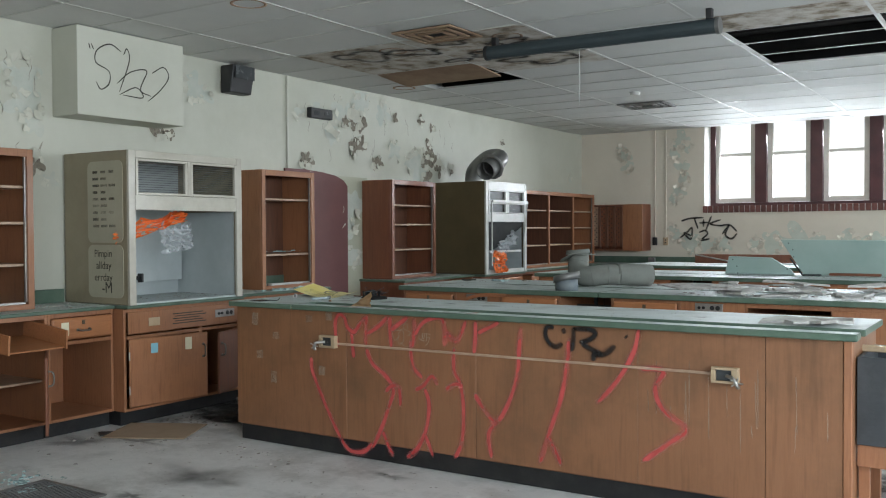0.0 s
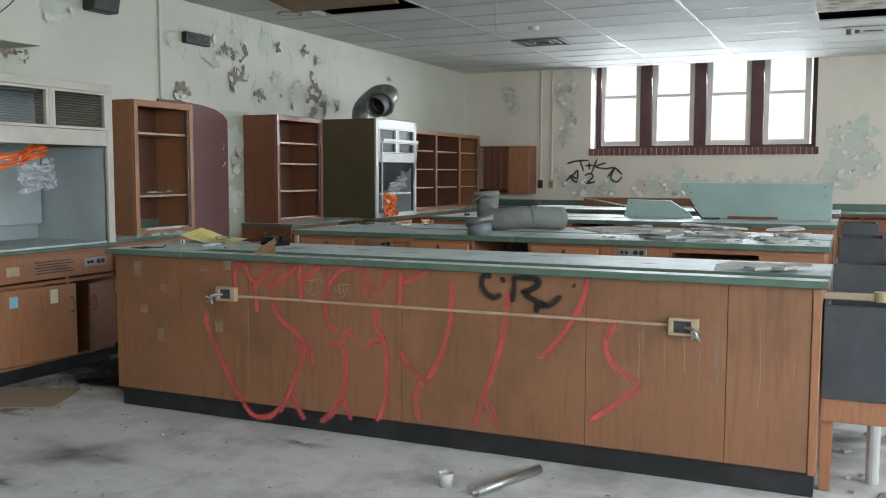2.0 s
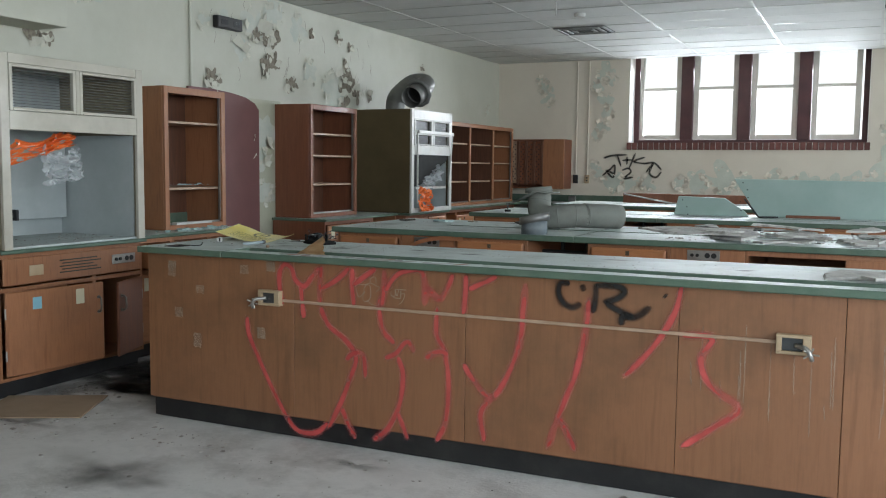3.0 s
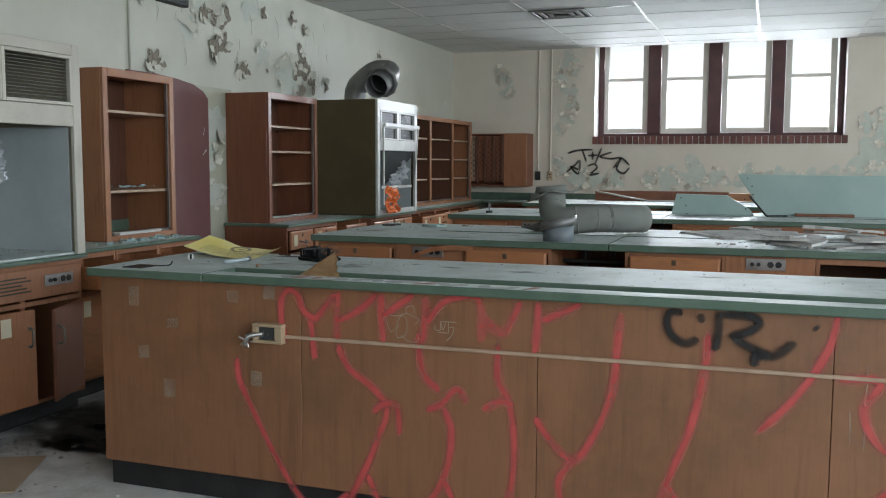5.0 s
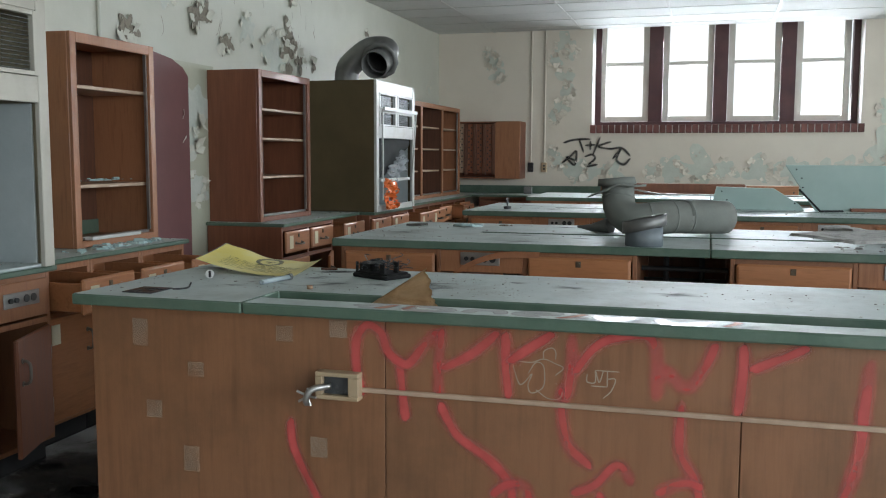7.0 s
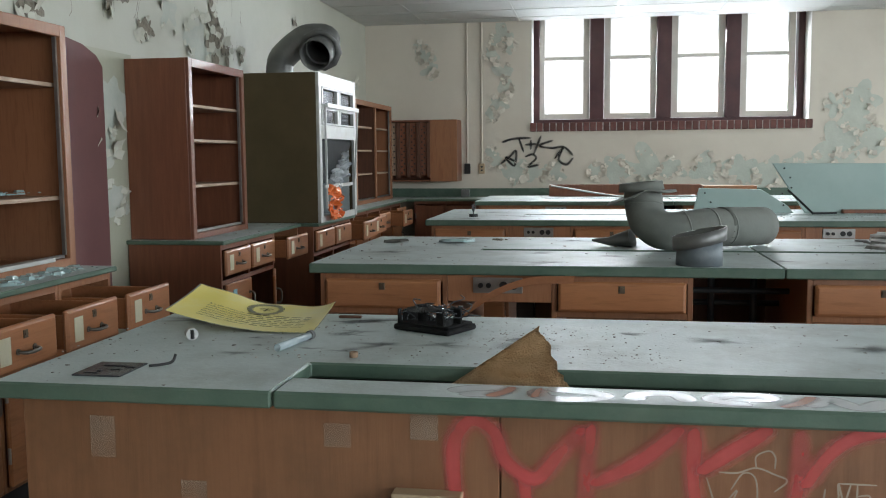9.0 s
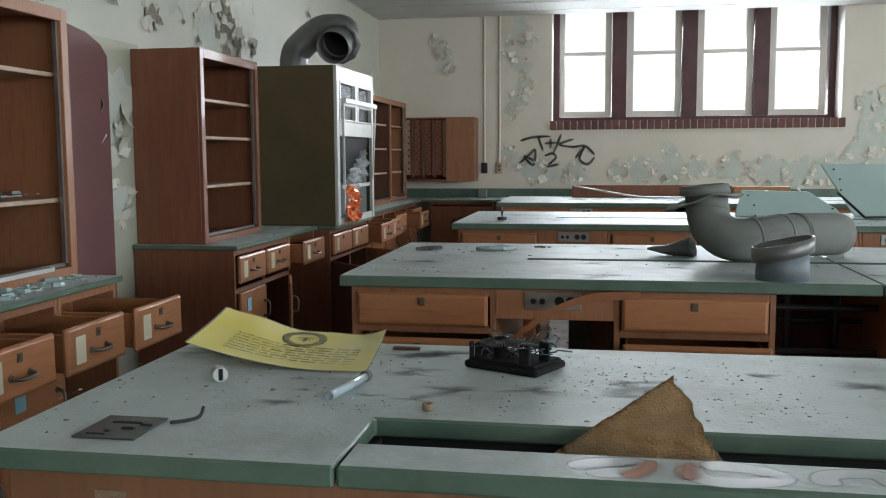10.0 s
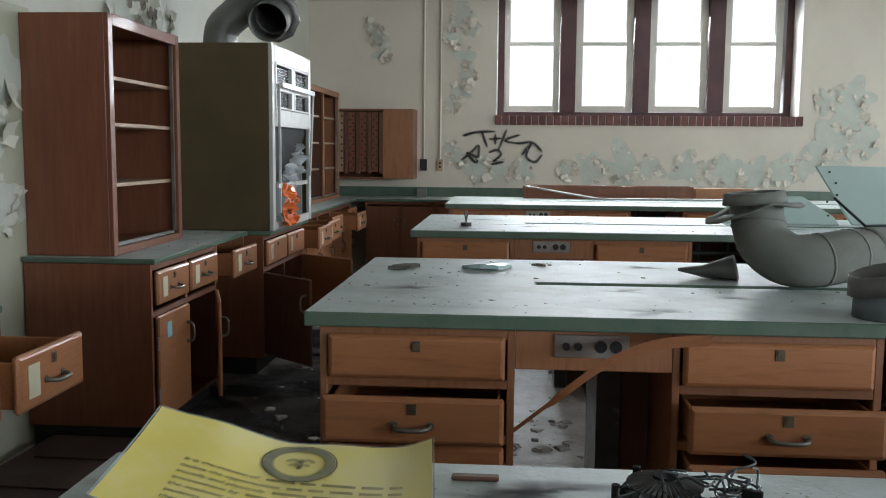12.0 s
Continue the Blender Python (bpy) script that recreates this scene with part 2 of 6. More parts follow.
M_mould = film("black_mould", (0.022, 0.017, 0.010), 0.72, 0.95, fade=True, inner=0.9)
M_tubeglass = film("frosted_glass", (0.55, 0.64, 0.66), 0.6, 0.2)
M_blackspray = film("black_spray", (0.012, 0.012, 0.012), 0.9, fade=True)
# Film for floor stains and for the shade painted along the aisles.
M_dirtshade = film("floor_dirt_and_shade", (0.055, 0.047, 0.038), 0.42, 0.95, fade=True, inner=0.9)
M_smoke = film("soot", (0.05, 0.045, 0.04), 0.5, 0.95, fade=True, inner=0.95)
M_scratch = film("pale_scratch", (0.6, 0.5, 0.38), 0.6)
M_wear = film("worn_streak", (0.50, 0.38, 0.27), 0.36)
M_underwest = material("bare_pale_undercoat", ((0.46, 0.50, 0.44), (0.56, 0.57, 0.51)), 8, 0.75, dirt=(0.50, 0.47, 0.37), bump=0.3, fine=30)
M_ink = material("dark_ink", ((0.02, 0.018, 0.012), (0.05, 0.045, 0.03)), 9, 0.6)
M_char = material("charred_plastic", ((0.010, 0.010, 0.010), (0.022, 0.021, 0.020)), 30, 0.88, bump=0.2, spec=0.12)
M_seal = material("grey_printed_seal", ((0.16, 0.155, 0.11), (0.34, 0.32, 0.18)), 30, 0.5)
M_fin = material("dull_metal_fin", ((0.05, 0.048, 0.045), (0.13, 0.125, 0.12)), 30, 0.6, 0.3)
M_panedark = material("grimy_dark_pane", ((0.018, 0.019, 0.019), (0.04, 0.041, 0.04)), 5, 0.8, spec=0.15)
M_mesh = material("sash_wire_dark", ((0.035, 0.04, 0.042), (0.07, 0.075, 0.078)), 5, 0.25)
glass = bpy.data.materials.new("window_glass")
glass.use_nodes = True
g = glass.node_tree.nodes
gm, gt, gg = g.new("ShaderNodeMixShader"), g.new("ShaderNodeBsdfTransparent"), g.new("ShaderNodeBsdfGlossy")
gg.inputs["Roughness"].default_value = 0.03
gm.inputs[0].default_value = 0.06
glass.node_tree.links.new(gt.outputs[0], gm.inputs[1])
glass.node_tree.links.new(gg.outputs[0], gm.inputs[2])
glass.node_tree.links.new(gm.outputs[0], g["Material Output"].inputs[0])


# ---- building helpers ----
def box(bm, x0, x1, y0, y1, z0, z1):
    m = Matrix.LocRotScale(((x0 + x1) / 2, (y0 + y1) / 2, (z0 + z1) / 2), None, (abs(x1 - x0), abs(y1 - y0), abs(z1 - z0)))
    return bmesh.ops.create_cube(bm, size=1.0, matrix=m)["verts"]


def boxes(*dims, bevel=0.002):
    bm = bmesh.new()
    for d in dims:
        box(bm, *d)
    if bevel:
        bmesh.ops.bevel(bm, geom=bm.edges[:], offset=bevel, segments=1, affect="EDGES", profile=0.6)
    return bm


def rod(bm, a, b, r, seg=10, r2=None):
    a, b = Vector(a), Vector(b)
    d = b - a
    m = Matrix.Translation((a + b) / 2) @ d.to_track_quat("Z", "Y").to_matrix().to_4x4()
    bmesh.ops.create_cone(bm, cap_ends=True, segments=seg, radius1=r, radius2=r if r2 is None else r2, depth=d.length, matrix=m)


def tube(path, r, seg=20, thick=0.0, flare=None):
    """A bent pipe along the points of path; with thick it is open at both ends and has a wall."""
    bm = bmesh.new()
    p = [Vector(v) for v in path]
    up = Vector((0.13, 0.21, 0.97)).normalized()
    radii = [r] if not thick else [r, r - thick]
    shells = []
    for rad in radii:
        rings = []
        for i, c in enumerate(p):
            t = (p[min(i + 1, len(p) - 1)] - p[max(i - 1, 0)]).normalized()
            u = t.cross(up).normalized()
            v = u.cross(t).normalized()
            k = rad * (flare[i] if flare else 1.0)
            rings.append([bm.verts.new(c + k * (math.cos(a) * u + math.sin(a) * v)) for a in (2 * math.pi * j / seg for j in range(seg))])
        for q, w in zip(rings, rings[1:]):
            for j in range(seg):
                bm.faces.new((q[j], q[(j + 1) % seg], w[(j + 1) % seg], w[j]))
        shells.append(rings)
    if thick:
        for e in (0, -1):
            q, w = shells[0][e], shells[1][e]
            for j in range(seg):
                bm.faces.new((q[j], q[(j + 1) % seg], w[(j + 1) % seg], w[j]))
    else:
        bm.faces.new(shells[0][0])
        bm.faces.new(shells[0][-1])
    bmesh.ops.recalc_face_normals(bm, faces=bm.faces[:])
    for f in bm.faces:
        f.smooth = len(f.verts) == 4
    return bm


def smooth_line(pts, n=6):
    p = [Vector(v) for v in pts]
    if len(p) < 3:
        return p
    q = [2 * p[0] - p[1]] + p + [2 * p[-1] - p[-2]]
    out = []
    for i in range(1, len(q) - 2):
        for k in range(n):
            t = k / n
            out.append(0.5 * (2 * q[i] + (q[i + 1] - q[i - 1]) * t + (2 * q[i - 1] - 5 * q[i] + 4 * q[i + 1] - q[i + 2]) * t * t
                              + (3 * q[i] - q[i - 1] - 3 * q[i + 1] + q[i + 2]) * t ** 3))
    return out + [p[-1]]


def mesh_from(bm, name, mat):
    me = bpy.data.meshes.new(name)
    bm.to_mesh(me)
    bm.free()
    for m in mat if isinstance(mat, (list, tuple)) else [mat]:
        me.materials.append(m)
    return me


def part(name, bm, mat, parent=None, label="", m=None):
    ob = new(name, mesh_from(bm, name, mat))
    ob.parent = parent
    if m is not None:
        ob.matrix_basis = m
    if label:
        ob["label"] = label
    return ob


def shared(name, me, parent, m):
    ob = new(name, me)
    ob.parent = parent
    ob.matrix_basis = m
    return ob


def thing(name, label, category, m=None, group="", kind=""):
    ob = new(name)
    if m is not None:
        ob.matrix_basis = m
    return tagged(ob, label, category, group, kind)


def whole(name, bm, mat, label, category, group="", kind="", m=None):
    return tagged(part(name, bm, mat, None, "", m), label, category, group, kind)


def facing_room(x, y, z=0.0):
    """Places a cabinet against the left wall: its width runs along the wall, its depth into it."""
    return pose(x, y, z, 0, 0, 90)


def ribbons(strokes, width, to_world, lift=0.0005):
    """Painted lines as flat strips with round-ish ends; each stroke lies a little above the one before."""
    bm = bmesh.new()
    soft = bm.verts.layers.float.new("spread")
    for s, st in enumerate(strokes):
        line = smooth_line([(a, b, 0) for a, b in st])
        if len(line) < 3:
            line = [line[0].lerp(line[1], i / 7) for i in range(8)]
        rows = []
        for i, c in enumerate(line):
            t = (line[min(i + 1, len(line) - 1)] - line[max(i - 1, 0)])
            t = t.normalized() if t.length > 1e-6 else Vector((1, 0, 0))
            u = Vector((-t.y, t.x, 0))
            end = min(i, len(line) - 1 - i)
            w = width * (0.55 if end == 0 else 0.85 if end == 1 else 1) * (1 + 0.25 * noise.noise(c * 9 + Vector((s, 0, 0))))
            rows.append([bm.verts.new(to_world(*(c + k * w / 2 * u).xy, 0.001 + lift * (s + 1))) for k in (1, 0, -1)])
            rows[-1][1][soft] = 1.0 if end else 0.3
        for a, b in zip(rows, rows[1:]):
            bm.faces.new((a[0], a[1], b[1], b[0]))
            bm.faces.new((a[1], a[2], b[2], b[1]))
    return bm


def blob(cx, cy, r, seed, seg=14, rough=0.45, squash=1.0):
    """An uneven outline."""
    out = []
    for i in range(seg):
        a = 2 * math.pi * i / seg
        k = r * (1 + rough * noise.noise(Vector((math.cos(a) * 1.3, math.sin(a) * 1.3, seed * 3.7))) * 1.6)
        out.append((cx + k * math.cos(a), cy + squash * k * math.sin(a)))
    return out


def lettering(text, size, mat, parent, m, name="lettering"):
    cu = bpy.data.curves.new(name, "FONT")
    cu.body, cu.size = text, size
    ob = bpy.data.objects.new(name, cu)
    me = bpy.data.meshes.new_from_object(ob)
    bpy.data.objects.remove(ob)
    me.materials.clear()
    me.materials.append(mat)
    return shared(name, me, parent, m)


# ---- structure ----
def slab(name, dims, mat, label, category, bevel=0.0):
    return whole(name, boxes(*dims, bevel=bevel), mat, label, category, kind="structure")


floor_bm = bmesh.new()
bmesh.ops.create_grid(floor_bm, x_segments=60, y_segments=100, size=0.5, matrix=Matrix.LocRotScale(((W + R) / 2, (F + B) / 2, 0), None, (R - W + 0.6, F - B + 0.6, 1)))
for v in floor_bm.verts:
    v.co.z = 0.004 * noise.noise(v.co * 0.9) - 0.002
box(floor_bm, W - 0.3, R + 0.3, B - 0.3, F + 0.6, -0.25, -0.02)
floor = whole("floor", floor_bm, M_floor, "grey dusty concrete floor with stains and debris", "floor", kind="structure")
slab("wall_west", [(W - 0.3, W, B, F + 0.6, 0, 3.5)], M_wall, "cream painted plaster wall with peeling paint", "wall")
# far wall with its window opening
WX0, WX1, WZ0 = -3.225, -0.18, 1.70
slab("wall_north", [(W, WX0, F, F + 0.6, 0, 3.5), (WX1, R, F, F + 0.6, 0, 3.5), (WX0, WX1, F, F + 0.6, 0, WZ0 - 0.10), (WX0, WX1, F, F + 0.6, 2.98, 3.5)],
     M_wallfar, "beige painted plaster wall with peeling paint around a window", "wall")
# side wall and back wall, with openings for daylight, never seen
slab("wall_east", [(R, R + 0.3, B, F + 0.6, 0, 1.2), (R, R + 0.3, B, F + 0.6, 2.7, 3.5), (R, R + 0.3, B, -1.2, 1.2, 2.7), (R, R + 0.3, 4.4, 7.0, 1.2, 2.7),
                   (R, R + 0.3, 11.4, F + 0.6, 1.2, 2.7)], M_wall, "cream painted plaster wall with window openings", "wall")
slab("wall_south", [(W - 0.3, R + 0.3, B - 0.3, B, 0, 1.2), (W - 0.3, R + 0.3, B - 0.3, B, 2.7, 3.5), (W - 0.3, -0.1, B - 0.3, B, 1.2, 2.7), (3.9, R + 0.3, B - 0.3, B, 1.2, 2.7)],
     M_wall, "cream painted plaster wall with window openings", "wall")
slab("ceiling_slab", [(W - 0.3, R + 0.3, B - 0.3, F + 0.6, 3.5, 3.7)], M_dark, "concrete slab above the hung ceiling, blackened as unlit void", "ceiling")

# hung ceiling: tiles 1.09 by 0.552, some missing or stained
TX, TY, OX, OY = 1.09, 0.552, -4.45, 4.72
missing = {(0, 5), (3, 4), (3, 5), (3, 6), (4, 4), (4, 5), (4, 6), (4, 9)}
stained = {(0, 2), (1, 2), (1, 3), (0, 3), (1, 4), (3, 3), (4, 3), (4, 7), (4, 8)}
browned = {(0, 4)}
tiles, stains, browns, tees = bmesh.new(), bmesh.new(), bmesh.new(), bmesh.new()
rnd = random.Random(4)
for i in range(-1, 9):
    for j in range(-16, 17):
        x0, y0 = OX + i * TX, OY + j * TY
        x1, y1 = min(x0 + TX, R), min(y0 + TY, F)
        x0, y0 = max(x0, W), max(y0, B)
        if x1 - x0 < 0.05 or y1 - y0 < 0.05 or (i, j) in missing:
            continue
        d = rnd.choice((0, 0, 0, 0.004)) if (i, j) not in stained else 0.006
        bm = stains if (i, j) in stained else browns if (i, j) in browned else tiles
        vs = box(bm, x0 + 0.008, x1 - 0.008, y0 + 0.008, y1 - 0.008, H + 0.002 - d, H + 0.016)
        if (i, j) in browned:
            for v in vs:
                v.co.z -= 0.05 * (v.co.y > y0 + 0.3)
for i in range(0, 9):
    x = OX + i * TX
    box(tees, x - 0.012, x + 0.012, B, F, H - 0.004, H + 0.001)
    box(tees, x - 0.002, x + 0.002, B, F, H, H + 0.04)
for j in range(-15, 16):
    y = OY + j * TY
    for i in range(-1, 9):
        x0, x1 = max(OX + i * TX, W) + 0.0125, min(OX + (i + 1) * TX, R) - 0.0125
        if x1 > x0:
            box(tees, x0, x1, y - 0.011, y + 0.011, H - 0.003, H + 0.001)
ceiling = whole("ceiling", tiles, M_ceil, "white acoustic tile ceiling with missing and stained tiles", "ceiling", kind="structure")
part("stained_tile", stains, M_stain, ceiling, "water-stained mouldy ceiling tiles")
part("sagging_tile", browns, M_rust, ceiling, "brown sagging ceiling tile")
part("grid", tees, M_tee, ceiling)

RINGS = ((-3.50, 6.22, 0.19), (-2.98, 6.62, 0.17), (-2.55, 6.55, 0.24), (-2.70, 7.05, 0.26), (-3.95, 6.12, 0.24), (-3.05, 5.98, 0.17), (-2.62, 6.25, 0.14), (-3.35, 6.70, 0.11))


def mould(x, y, r, seed, width):
    """A ragged ring of black mould round a paler centre."""
    pts = blob(x, y, r, seed, 18, 0.55, 0.7)
    return ribbons([pts + pts[:2]], width, lambda a, b, up: Vector((a, b, H - 0.007 - up - 0.0007 * seed)))


for k, (x, y, r) in enumerate(RINGS):
    part("mould_ring", mould(x, y, r, k + 1, 0.05 + 0.22 * r), M_mould, ceiling, "ragged ring of black mould")
# what remains above the missing tiles, coloured near-black as unlit space
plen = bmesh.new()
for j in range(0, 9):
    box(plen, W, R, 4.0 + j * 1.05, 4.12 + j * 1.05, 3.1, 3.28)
whole("ceiling_joists", plen, M_dark, "joists above the missing ceiling tiles, blackened as if unlit", "ceiling", kind="structure")

# window: mullions, sashes, panes, brick sill
win = thing("window_1", "four tall sash windows in dark brown frames above a brick sill", "window", pose(0, F, 0), kind="structure")
fr = 0.30
part("window_frame", boxes((WX0, WX0 + 0.075, fr, fr + 0.14, WZ0, 2.98), (WX1 - 0.075, WX1, fr, fr + 0.14, WZ0, 2.98), (WX0 + 0.075, WX1 - 0.075, fr, fr + 0.14, WZ0, WZ0 + 0.045)), M_brown, win)
sash_x = [(-3.163 + 0.763 * k, -2.57 + 0.763 * k) for k in range(4)]
for (a, b), (c, d) in zip(sash_x, sash_x[1:]):
    part("mullion", boxes((b + 0.004, c - 0.004, fr - 0.03, fr + 0.16, WZ0 + 0.045, 2.98)), M_brown, win)
for a, b in sash_x:
    s = 0.072
    part("sash", boxes((a, a + s, fr + 0.03, fr + 0.09, WZ0 + 0.05, 2.98), (b - s, b, fr + 0.03, fr + 0.09, WZ0 + 0.05, 2.98),
                       (a + s, b - s, fr + 0.03, fr + 0.09, WZ0 + 0.05, WZ0 + 0.112), (a + s, b - s, fr + 0.025, fr + 0.095, 2.43, 2.475)), M_sash, win)
    for z0, z1 in ((WZ0 + 0.112, 2.43), (2.475, 2.98)):
        p = part("pane", boxes((a + s, b - s, fr + 0.058, fr + 0.062, z0, z1), bevel=0), glass, win)
        p.visible_shadow = False
for x0, x1 in ((WX0 + 0.001, WX0 + 0.006), (WX1 - 0.006, WX1 - 0.001)):
    part("reveal", boxes((x0, x1, 0.002, fr - 0.002, WZ0, 2.98), bevel=0), M_reveal, win)
outside = slab("ground", [(-60, 60, F + 0.7, 90, -1.0, -0.8)], M_floor, "pale ground outside the windows", "ground")

bd_m = bpy.data.materials.new("bright_sky")
bd_m.use_nodes = True
bn = bd_m.node_tree.nodes
em = bn.new("ShaderNodeEmission")
nz, rp_ = bn.new("ShaderNodeTexNoise"), bn.new("ShaderNodeValToRGB")
nz.inputs["Scale"].default_value, nz.inputs["Detail"].default_value = 0.55, 7
rp_.color_ramp.elements[0].position, rp_.color_ramp.elements[1].position = 0.36, 0.60
rp_.color_ramp.elements[0].color, rp_.color_ramp.elements[1].color = (0.93, 0.95, 0.94, 1), (0.99, 1.0, 1.0, 1)
bd_m.node_tree.links.new(bn.new("ShaderNodeTexCoord").outputs["Object"], nz.inputs["Vector"])
bd_m.node_tree.links.new(nz.outputs["Fac"], rp_.inputs[0])
bd_m.node_tree.links.new(rp_.outputs[0], em.inputs[0])
em.inputs[1].default_value = 1.05
bd_m.node_tree.links.new(em.outputs[0], bn["Material Output"].inputs[0])
slab("backdrop", [(-40, 40, F + 22, F + 22.1, -2, 24)], bd_m, "plain white overcast sky outside the windows", "backdrop")

# conduits on the walls
def conduit(name, label, pts, r, mat=M_wallfar):
    bm = bmesh.new()
    for a, b in zip(pts, pts[1:]):
        rod(bm, a, b, r, 8)
    return whole(name, bm, mat, label, "conduit")


conduit("conduit", "thin painted conduit running down the beige wall", [(-3.97, F - 0.012, H), (-3.97, F - 0.012, 1.24)], 0.011)
conduit("conduit", "thin painted conduit beside peeling paint", [(-3.80, F - 0.012, H), (-3.80, F - 0.012, 1.22)], 0.011)
conduit("conduit", "thin painted conduit on the cream wall", [(W + 0.012, 6.50, H), (W + 0.012, 6.50, 0.90)], 0.011, M_wall)
for x, dark in ((-3.97, True), (-3.80, False)):
    o = thing("socket_outlet", "small wall outlet box below a conduit", "outlet", pose(x, F - 0.03, 1.12))
    part("plate", boxes((-0.035, 0.035, 0, 0.028, 0, 0.12), bevel=0.004), M_black if dark else M_cream, o)
    for z in (0.03, 0.07):
        part("socket", boxes((-0.012, 0.012, -0.004, 0.002, z, z + 0.02)), M_black, o)

# ---- furniture kit ----
def open_box(x0, x1, y0, y1, z0, z1, t):
    """A basin: one closed mesh with a hollow."""
    bm = boxes((x0, x1, y0, y1, z0, z1), bevel=0)
    top = max(bm.faces, key=lambda f: f.calc_center_median().z)
    bmesh.ops.inset_region(bm, faces=[top], thickness=t)
    r = bmesh.ops.extrude_discrete_faces(bm, faces=[top])
    for v in r["faces"][0].verts:
        v.co.z = z0 + t
    bmesh.ops.bevel(bm, geom=bm.edges[:], offset=0.003, segments=1, affect="EDGES")
    return bm


M_pull = material("dull_bronze_pull", ((0.16, 0.145, 0.125), (0.26, 0.24, 0.21)), 12, 0.45, 0.7)


def handle_mesh():
    bm = tube(smooth_line([(-0.045, 0, 0), (-0.043, -0.02, -0.002), (-0.025, -0.032, -0.004), (0.025, -0.032, -0.004), (0.043, -0.02, -0.002), (0.045, 0, 0)], 4), 0.006, 8)
    for s in (-1, 1):
        rod(bm, (0.045 * s, 0.001, 0), (0.045 * s, -0.004, 0), 0.011, 10)
    return mesh_from(bm, "handle", M_pull)


M_lock = material("tarnished_brass", ((0.10, 0.075, 0.05), (0.17, 0.13, 0.09)), 12, 0.5, 0.6)


def lock_mesh():
    bm = boxes((-0.012, 0.012, -0.003, 0.001, -0.014, 0.014), bevel=0.001)
    rod(bm, (0, 0, 0.002), (0, -0.006, 0.002), 0.008, 10)
    return mesh_from(bm, "lock", M_lock)


HANDLE, LOCK = handle_mesh(), lock_mesh()
CARD = mesh_from(boxes((-0.028, 0.028, -0.0015, 0.0005, -0.045, 0.045), bevel=0), "label_card", M_paper)
CARDBLUE = mesh_from(boxes((-0.028, 0.028, -0.0015, 0.0005, -0.035, 0.035), bevel=0), "label_card", M_paperblue)
rnd = random.Random(11)


def drawer(parent, x0, x1, z0, z1, pulled=0.0, deep=0.42, handle=True, lock=True, card=False, mat=None, tilt=0.0):
    """A lipped drawer front; the box behind it is built where the drawer stands open."""
    w, h = x1 - x0, z1 - z0
    bm = boxes((0, w, -0.018, 0, 0, h), bevel=0.006)
    face = min(bm.faces, key=lambda f: f.calc_center_median().y + (0 if f.calc_area() > 0.3 * w * h else 1))
    bmesh.ops.inset_region(bm, faces=[face], thickness=0.008, depth=0.003)
    d = part("drawer", bm, mat or M_drawer, parent, m=pose(x0, -0.001 - pulled, z0, tilt, 0, 0))
    if pulled > 0.015:
        part("drawer_box", open_box(0.012, w - 0.012, 0.001, deep, 0.012, h - 0.018, 0.012), mat or M_drawer, d)
    if handle:
        shared("handle", HANDLE, d, pose(w / 2, -0.021, h * 0.42))
    if lock:
        shared("lock", LOCK, d, pose(w / 2, -0.021, h * 0.76))
    if card:
        shared("label_card", CARD, d, pose(w * 0.2, -0.0215, h * 0.5))
    return d


def cupboard_door(parent, x0, x1, z0, z1, swing=0.0, hinge="left", handle=True, card="", mat=None):
    w, h = x1 - x0, z1 - z0
    bm = boxes((0, w, -0.02, 0, 0, h), bevel=0.006) if hinge == "left" else boxes((-w, 0, -0.02, 0, 0, h), bevel=0.006)
    s = 1 if hinge == "left" else -1
    d = part("door", bm, mat or M_drawer, parent, m=pose(x0 if s > 0 else x1, -0.001, z0, 0, 0, -swing * s))
    if handle:
        shared("handle", HANDLE, d, pose(s * (w - 0.04), -0.02, h * 0.72, 0, 90, 0))
    if card:
        shared("label_card", CARDBLUE if card == "blue" else CARD, d, pose(s * w * 0.3, -0.0205, h * 0.84))
    for z in (0.12, h - 0.12):
        rod_bm = bmesh.new()
        rod(rod_bm, (0, -0.014, z - 0.03), (0, -0.014, z + 0.03), 0.006, 8)
        part("hinge", rod_bm, M_steel, d)
    return d


def carcass(parent, w, d, z0, z1, mat=None, open_back=False, shelf=None, t=0.02, rails=(), stiles=(), plinth=True):
    mat = mat or M_wood
    part("side_panel", boxes((0, t, 0, d, z0, z1)), mat, parent)
    part("side_panel", boxes((w - t, w, 0, d, z0, z1)), mat, parent)
    part("bottom_panel", boxes((t, w - t, 0, d, z0, z0 + t)), mat, parent)
    if not open_back:
        part("back_panel", boxes((t, w - t, d - 0.012, d, z0 + t, z1)), mat, parent)
    part("top_rail", boxes((t, w - t, 0.001, 0.021, z1 - 0.03, z1), bevel=0.001), mat, parent)
    for z in rails:
        part("rail", boxes((t, w - t, 0.001, 0.021, z - 0.012, z + 0.012), bevel=0.001), mat, parent)
    for x in stiles:
        part("stile", boxes((x - 0.015, x + 0.015, 0.0015, 0.0205, z0 + t, z1 - 0.03), bevel=0.001), mat, parent)
    if shelf:
        part("shelf", boxes((t, w - t, 0.03, d - 0.02, shelf, shelf + 0.016)), M_edge, parent)
    if plinth:
        part("plinth", boxes((0.004, w - 0.004, 0.05, d - 0.02, 0, z0 - 0.001), bevel=0.001), M_plinth, parent)


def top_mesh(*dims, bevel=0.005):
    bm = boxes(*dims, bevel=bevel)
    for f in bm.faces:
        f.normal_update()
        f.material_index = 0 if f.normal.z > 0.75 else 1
    return bm


